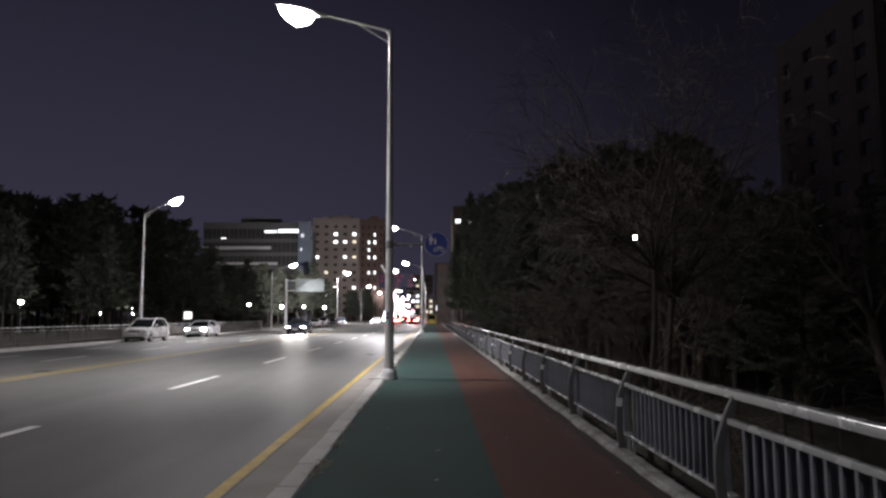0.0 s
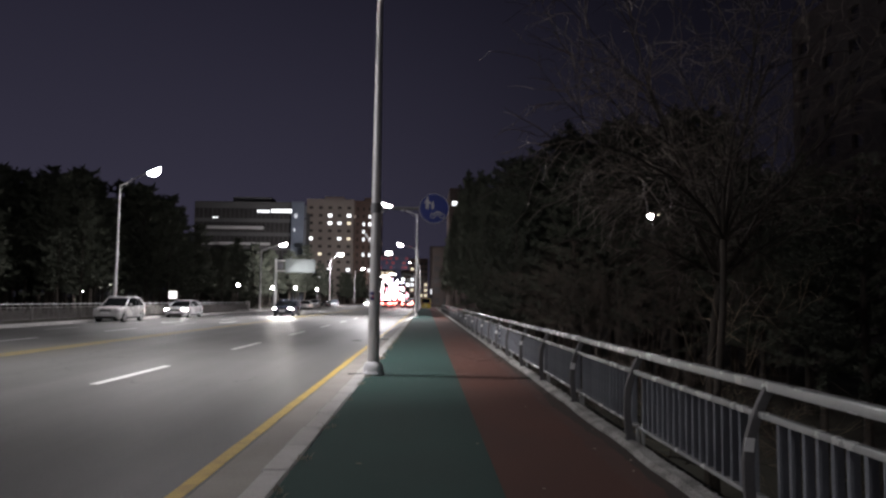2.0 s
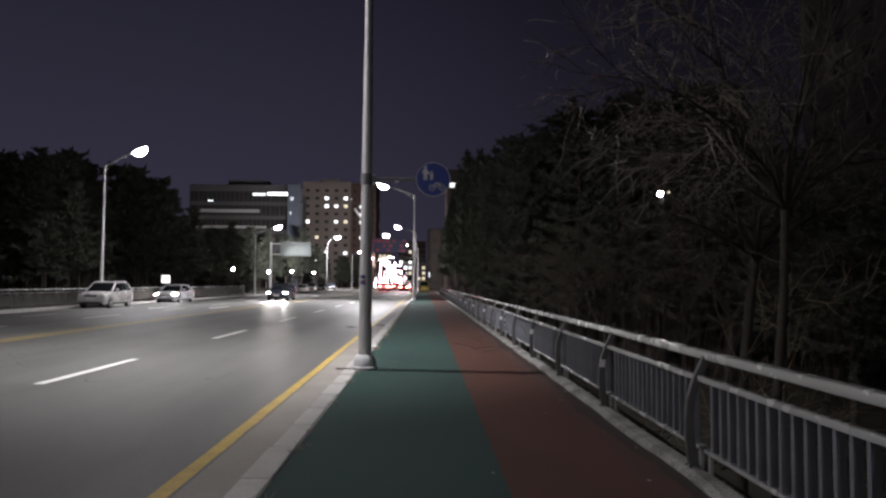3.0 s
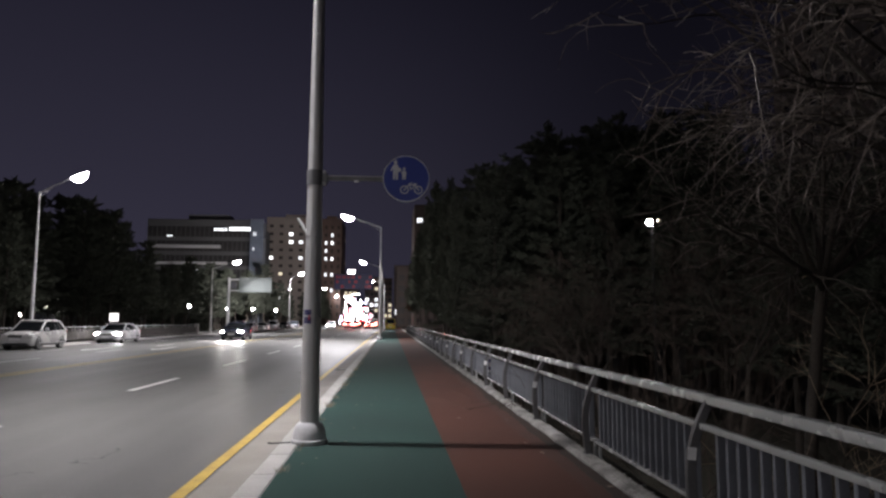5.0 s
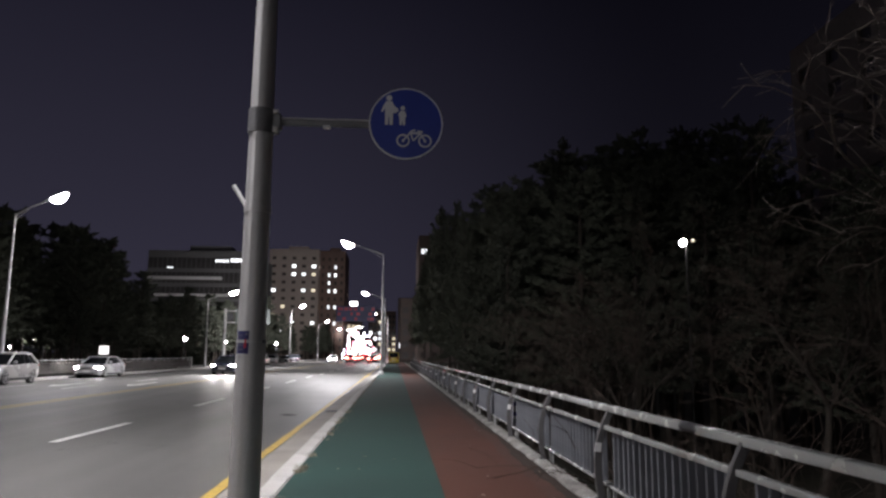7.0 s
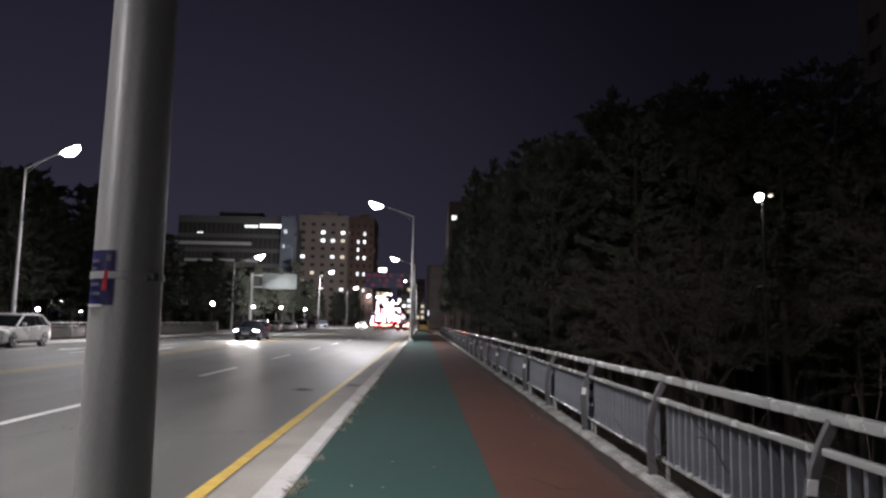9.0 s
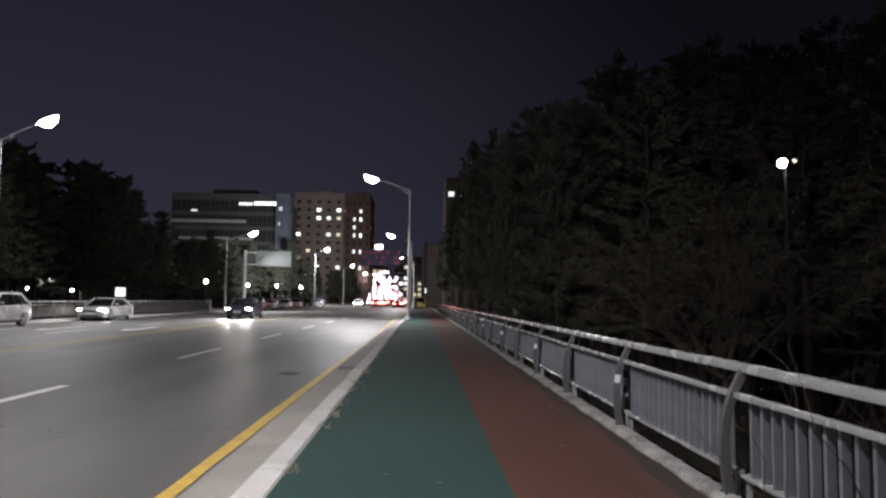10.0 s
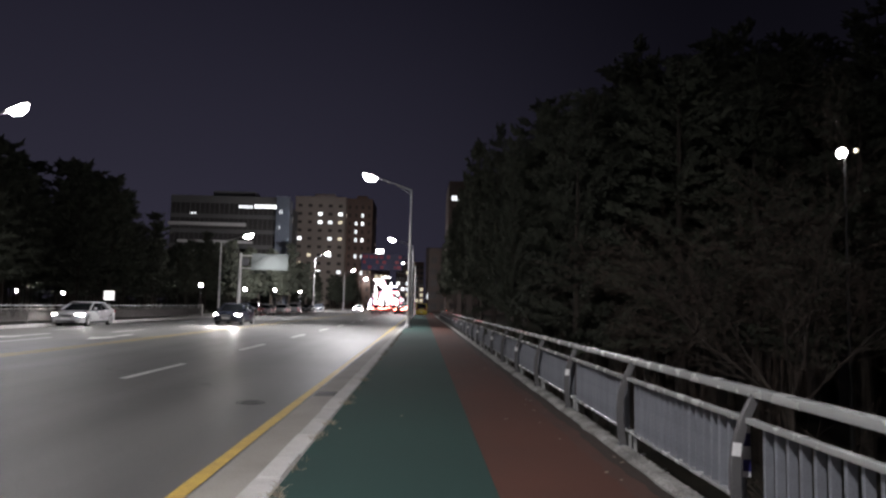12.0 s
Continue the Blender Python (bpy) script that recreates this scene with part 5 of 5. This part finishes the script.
def conifer(seed, h, spread, label, fill=21.0, size=1.0):
    """A dark evergreen: trunk, whorled boughs and many small needle sprays, with an uneven outline."""
    rng = random.Random(seed)
    t = thing("conifer", label, "tree", pose(0, 0, 0), "dark conifers")
    part("trunk", Shape().tube([(0, 0, -0.2), (rng.uniform(-0.1, 0.1), 0, h * 0.5), (0, 0, h * 0.97)], [0.16, 0.10, 0.02], 8), BARK, t, smooth=True)
    bough, spray = Shape(), Shape()
    z = h * 0.28
    while z < h * 0.985:
        k = z / h
        R = spread * (1 - k) ** 0.52 * rng.uniform(0.6, 1.15) * (0.8 + 0.35 * abs(math.sin(z * 1.1 + seed))) + 0.12
        for _ in range(rng.randint(4, 6)):
            a = rng.uniform(0, 2 * math.pi)
            L = R * rng.uniform(0.65, 1.2)
            p, d, r = grow(bough if fill > 10 or rng.random() < 0.35 else Shape(), (0, 0, z), (math.cos(a), math.sin(a), rng.uniform(-0.05, 0.45)), L, 0.035 * (1 - k) + 0.008, rng, 4, 0.08, 0.03, 0.3, 3)
            m = max(8, int(L * fill))
            for j in range(m):
                f = rng.uniform(0.2, 1.05)
                i = min(3, int(f * 4))
                o = p[i].lerp(p[i + 1], min(1, f * 4 - i)) if f < 1 else p[-1]
                w = aside(d[i], rng.uniform(0.2, 1.0), rng)
                s = rng.uniform(0.16, 0.40) * size
                u = w.orthogonal().normalized()
                v = w.cross(u)
                b = s * 0.28
                o = o + Vector((rng.gauss(0, 0.08), rng.gauss(0, 0.08), rng.gauss(0, 0.06)))
                spray.add([o + b * u, o - 0.5 * b * u + 0.87 * b * v, o - 0.5 * b * u - 0.87 * b * v, o + s * w],
                          [(0, 2, 1), (0, 1, 3), (1, 2, 3), (2, 0, 3)])
        z += rng.uniform(0.28, 0.5)
    tagged(part("bough_mass", bough, BARK, t), kind="stuff")
    tagged(part("needle_mass", spray, NEEDLE, t, "dark green needle sprays"), kind="stuff")
    return t


CONIFERS = [conifer(1, 12.0, 3.0, "tall dark evergreen conifer", 36.0, 0.68), conifer(2, 10.0, 3.1, "broad dark evergreen conifer", 36.0, 0.68), conifer(3, 13.5, 2.9, "slender dark evergreen conifer", 36.0, 0.68)]
FAR_CONIFERS = [conifer(4, 12.0, 3.0, "tall dark evergreen conifer in the park", 7.0, 1.75), conifer(5, 10.0, 3.2, "broad dark evergreen conifer in the park", 7.0, 1.75), conifer(6, 13.5, 2.9, "slender dark evergreen conifer in the park", 7.0, 1.75)]
HEIGHTS = (12.0, 10.0, 13.5)
SPOTS = []
_r = random.Random(12)
# beside the path, thickening with distance
for x, y, k in ((5.8, 44, 1.05), (5.6, 49, 1.15), (6.2, 53, 1.25), (3.9, 58, 1.1), (6.6, 63, 1.3), (3.8, 69, 1.15), (4.0, 75, 1.2), (3.7, 82, 1.2), (3.9, 90, 1.25), (3.7, 98, 1.3), (3.9, 107, 1.35), (3.7, 117, 1.4), (3.9, 127, 1.4), (3.9, 137, 1.4), (3.9, 148, 1.5),
                (8.0, 41, 0.96), (9.5, 47, 1.13), (10.5, 53, 1.17), (9.0, 60, 1.13), (12, 42, 1.09), (13.5, 48, 1.22), (15.5, 40, 1.13), (16.5, 33, 1.04), (13.0, 30, 0.91), (17.5, 45, 1.22), (20, 38, 1.17), (21, 30, 1.13), (18.5, 25, 1.04), (23, 24, 1.13),
                (15, 21, 0.91), (20, 18, 1.04), (14, 55, 1.17), (18, 52, 1.22), (22, 48, 1.22), (24, 33, 1.22), (26, 40, 1.26), (17, 12, 0.91), (22, 12, 1.04), (14, 8, 0.87), (19, 6, 0.96), (25, 18, 1.13), (13, 3, 0.87), (8.5, 72, 1.09), (8.5, 84, 1.09), (8, 98, 1.13),
                (12.5, 25, 0.78), (11, 20.5, 0.70), (8.6, 66, 1.04), (11.5, 63, 1.17), (12, 78, 1.17), (7.5, 108, 1.13), (28, 27, 1.22), (30, 35, 1.30), (27, 10, 1.13)):
    SPOTS.append((x, y, -0.55 - 2.6 * max(0, min(1, (95 - y) / 30)) if x > 6.5 else -2.2 * max(0, min(1, (95 - y) / 30)) - 0.55, k))
# the wood behind the railing: its crest climbs away from the path
CREST = ((1.6, 4.5), (2.6, 8.4), (3.8, 12.0), (4.8, 14.2), (6.0, 15.3), (11.3, 16.2), (14.7, 18.4), (20.8, 20.4), (29.0, 20.2), (60.0, 20.0))


def crest_height(x, y):
    """Height that a tree at this spot may reach above the path."""
    if x > 0.50 * (y - 9.0):    # lower growth in front of the apartment block
        return 1.5 + 0.19 * math.hypot(x, y - 6.0)
    a = math.degrees(math.atan2(x, max(1.0, y - 18.0)))
    for (a0, e0), (a1, e1) in zip(CREST, CREST[1:]):
        if a <= a1:
            e = e0 + (e1 - e0) * max(0.0, (a - a0) / (a1 - a0))
            return 1.5 + math.hypot(x, y - 18.0) * math.tan(math.radians(e))
    return 14.0


SPOTS = [(x, y, z, min(1.3 * k, 1.03 * (crest_height(x, y) - z) / HEIGHTS[i % 3])) for i, (x, y, z, k) in enumerate(SPOTS)]
for i in range(120):
    a, d = math.radians(_r.uniform(6.5, 42)), _r.uniform(24, 44)
    x, y = d * math.sin(a), 18.0 + d * math.cos(a)
    if any(abs(x - p) < 1.3 and abs(y - q) < 1.5 for p, q, _, _ in SPOTS) or y < 38.5 and 11.2 * (y - 19) / 18.4 - 2.6 < x < 0.3 * y + 2.6 or len(SPOTS) > 115:
        continue
    SPOTS.append((x, y, -3.1, _r.uniform(0.86, 1.03) * (crest_height(x, y) + 3.1) / HEIGHTS[len(SPOTS) % 3]))
NEAR_COUNT = len(SPOTS)
# the park across the road
for i in range(190):
    y = _r.uniform(36, 140)
    x = _r.uniform(-66, -35) if y < 110 else _r.uniform(-62, -36)
    if any(abs(x - a) < 1.3 and abs(y - b) < 1.8 for a, b, _, _ in SPOTS) or abs(x + 0.526 * (y - 15.5)) < 1.5:
        continue
    SPOTS.append((x, y, -0.6, 0.93 + 0.009 * max(0, -x - 36) + _r.uniform(-0.12, 0.16)))
# taller trees standing together on the near slope of the park
for i in range(34):
    f = (i + 0.5) / 34.0
    y = _r.uniform(76, 98) if f > 0.42 else _r.uniform(94, 116)
    x = -(0.362 + 0.33 * f) * (y - 3.0)
    if abs(x + 0.526 * (y - 15.5)) > 1.5:
        SPOTS.append((x, y, -0.6, (2.1 + (0.140 + 0.045 * min(1.0, 2.2 * f) + _r.uniform(-0.016, 0.008)) * (y - 3.0)) / HEIGHTS[len(SPOTS) % 3]))
# low young trees closing the far edge of the park
for i in range(44):
    f = i / 43.0
    SPOTS.append((-98 + 60 * f + _r.uniform(-1, 1), 118 + 32 * f + _r.uniform(-1.5, 1.5), -2.2, _r.uniform(0.5, 0.66)))
# dark trees before the far buildings
for i in range(22):
    SPOTS.append((_r.uniform(-54, -21.5), _r.uniform(222, 256), -0.6, _r.uniform(0.85, 1.2)))
for i in range(34):
    SPOTS.append((_r.uniform(-62, -29.5), _r.uniform(168, 198), -0.6, _r.uniform(0.95, 1.25)))
placed = set()
for i, (x, y, z, k) in enumerate(SPOTS):
    near = i < NEAR_COUNT and y < 66
    kind = CONIFERS if near else FAR_CONIFERS
    src = kind[i % 3]
    m = pose(x, y, z, 0, 0, _r.uniform(0, 360))
    if src.name in placed:
        c = copy_thing(src, m)
    else:
        src.matrix_basis = m
        placed.add(src.name)
        c = src
    w = min(max(k, 0.8), (x - 2.3) / 3.0) if 0 < x < 7 else max(k, 0.8)
    c.scale = (w, w, k * _r.uniform(0.95, 1.04))


# ---- small growth and litter ----
def weeds():
    """Dry tufts in the joint between kerb and green lane."""
    rng = random.Random(31)
    s = Shape()
    spots = [3 + 1.15 * i + rng.uniform(-0.4, 0.4) for i in range(48)]
    for _ in range(150):
        y = rng.choice(spots) + rng.gauss(0, 0.12)
        cx = -1.395 + rng.uniform(-0.02, 0.07)
        for _ in range(rng.randint(4, 10)):
            a = rng.uniform(0, 2 * math.pi)
            L = rng.uniform(0.02, 0.085)
            o = Vector((cx + rng.gauss(0, 0.03), y + rng.gauss(0, 0.05), 0.0))
            e = o + Vector((math.cos(a) * L, math.sin(a) * L, rng.uniform(0.01, 0.06)))
            s.tube([o, (o + e) / 2 + Vector((0, 0, 0.012)), e], [0.003, 0.0025, 0.001], 3, caps=False)
    tagged(part("dry_weeds", s, DRY_GRASS), "dry weeds along the kerb joint", "weeds", kind="stuff")


weeds()


def bent_wire():
    t = thing("bent_wire", "short bent rusty wire lying on the kerb at the pole", "wire", pose(-1.62, 16.96, 0.018))
    part("wire", Shape().tube([(0.12, 0.0, 0.012), (0.02, 0.0, 0.008), (-0.10, -0.02, 0.006), (-0.16, -0.02, 0.012)], 0.009, 6), CAST_IRON, t, smooth=True)


bent_wire()


def litter():
    """Fallen leaves and small bits on the path and gutter."""
    rng = random.Random(41)
    s = Shape()
    for _ in range(120):
        y = rng.uniform(2.5, 50)
        x = rng.choice((rng.uniform(-1.3, 1.7), rng.uniform(-2.3, -1.7), rng.uniform(1.3, 1.74)))
        z = 0.004 if x > -1.4 else ROAD_Z + 0.008
        L, w, a = rng.uniform(0.015, 0.04), rng.uniform(0.008, 0.02), rng.uniform(0, 6.28)
        c_, s_ = math.cos(a), math.sin(a)
        pts = [(-L, 0, 0), (-0.3 * L, w, 0.004), (0.6 * L, 0.7 * w, 0.008), (L, 0, 0.003), (0.6 * L, -0.7 * w, 0.006), (-0.3 * L, -w, 0.005)]
        top = [(x + u * c_ - v * s_, y + u * s_ + v * c_, z + h) for u, v, h in pts]
        s.loft([[(a_, b_, c2 - 0.0015) for a_, b_, c2 in top], top])
    tagged(part("leaf_litter", s, DRY_GRASS), "small dry fallen leaves", "leaf litter", kind="stuff")


litter()


# ---- kerb stones ----
def kerb_stones():
    base = structure("kerb", Shape().box(-1.655, -1.415, -90, 160, -0.54, -0.02), PLINTH, "pale concrete kerb between gutter and green lane")
    rng = random.Random(17)
    kinds = []
    for j in range(5):
        c = 0.012 + 0.004 * j
        kinds.append(Shape().box(-0.125, 0.125, 0.004, 0.996, -0.18, 0.012, c).mesh("kerb_stone", KERB))
    for i in range(-4, 66):
        q = part("kerb_stone", kinds[rng.randrange(5)], KERB, base)
        q.location = (-1.535 + rng.uniform(-0.004, 0.004), i * 1.0 + 0.3, rng.uniform(-0.004, 0.004))
        q.rotation_euler = (0, rng.uniform(-0.008, 0.008), rng.uniform(-0.004, 0.004))
    rest = Shape()
    for i in range(66, 159):
        rest.box(-1.66, -1.41, i + 0.306, i + 1.294, -0.18, 0.012)
    for i in range(-90, -4):
        rest.box(-1.66, -1.41, i + 0.306, i + 1.294, -0.18, 0.012)
    tagged(part("far_kerb_run", rest, KERB, base), kind="stuff")


kerb_stones()
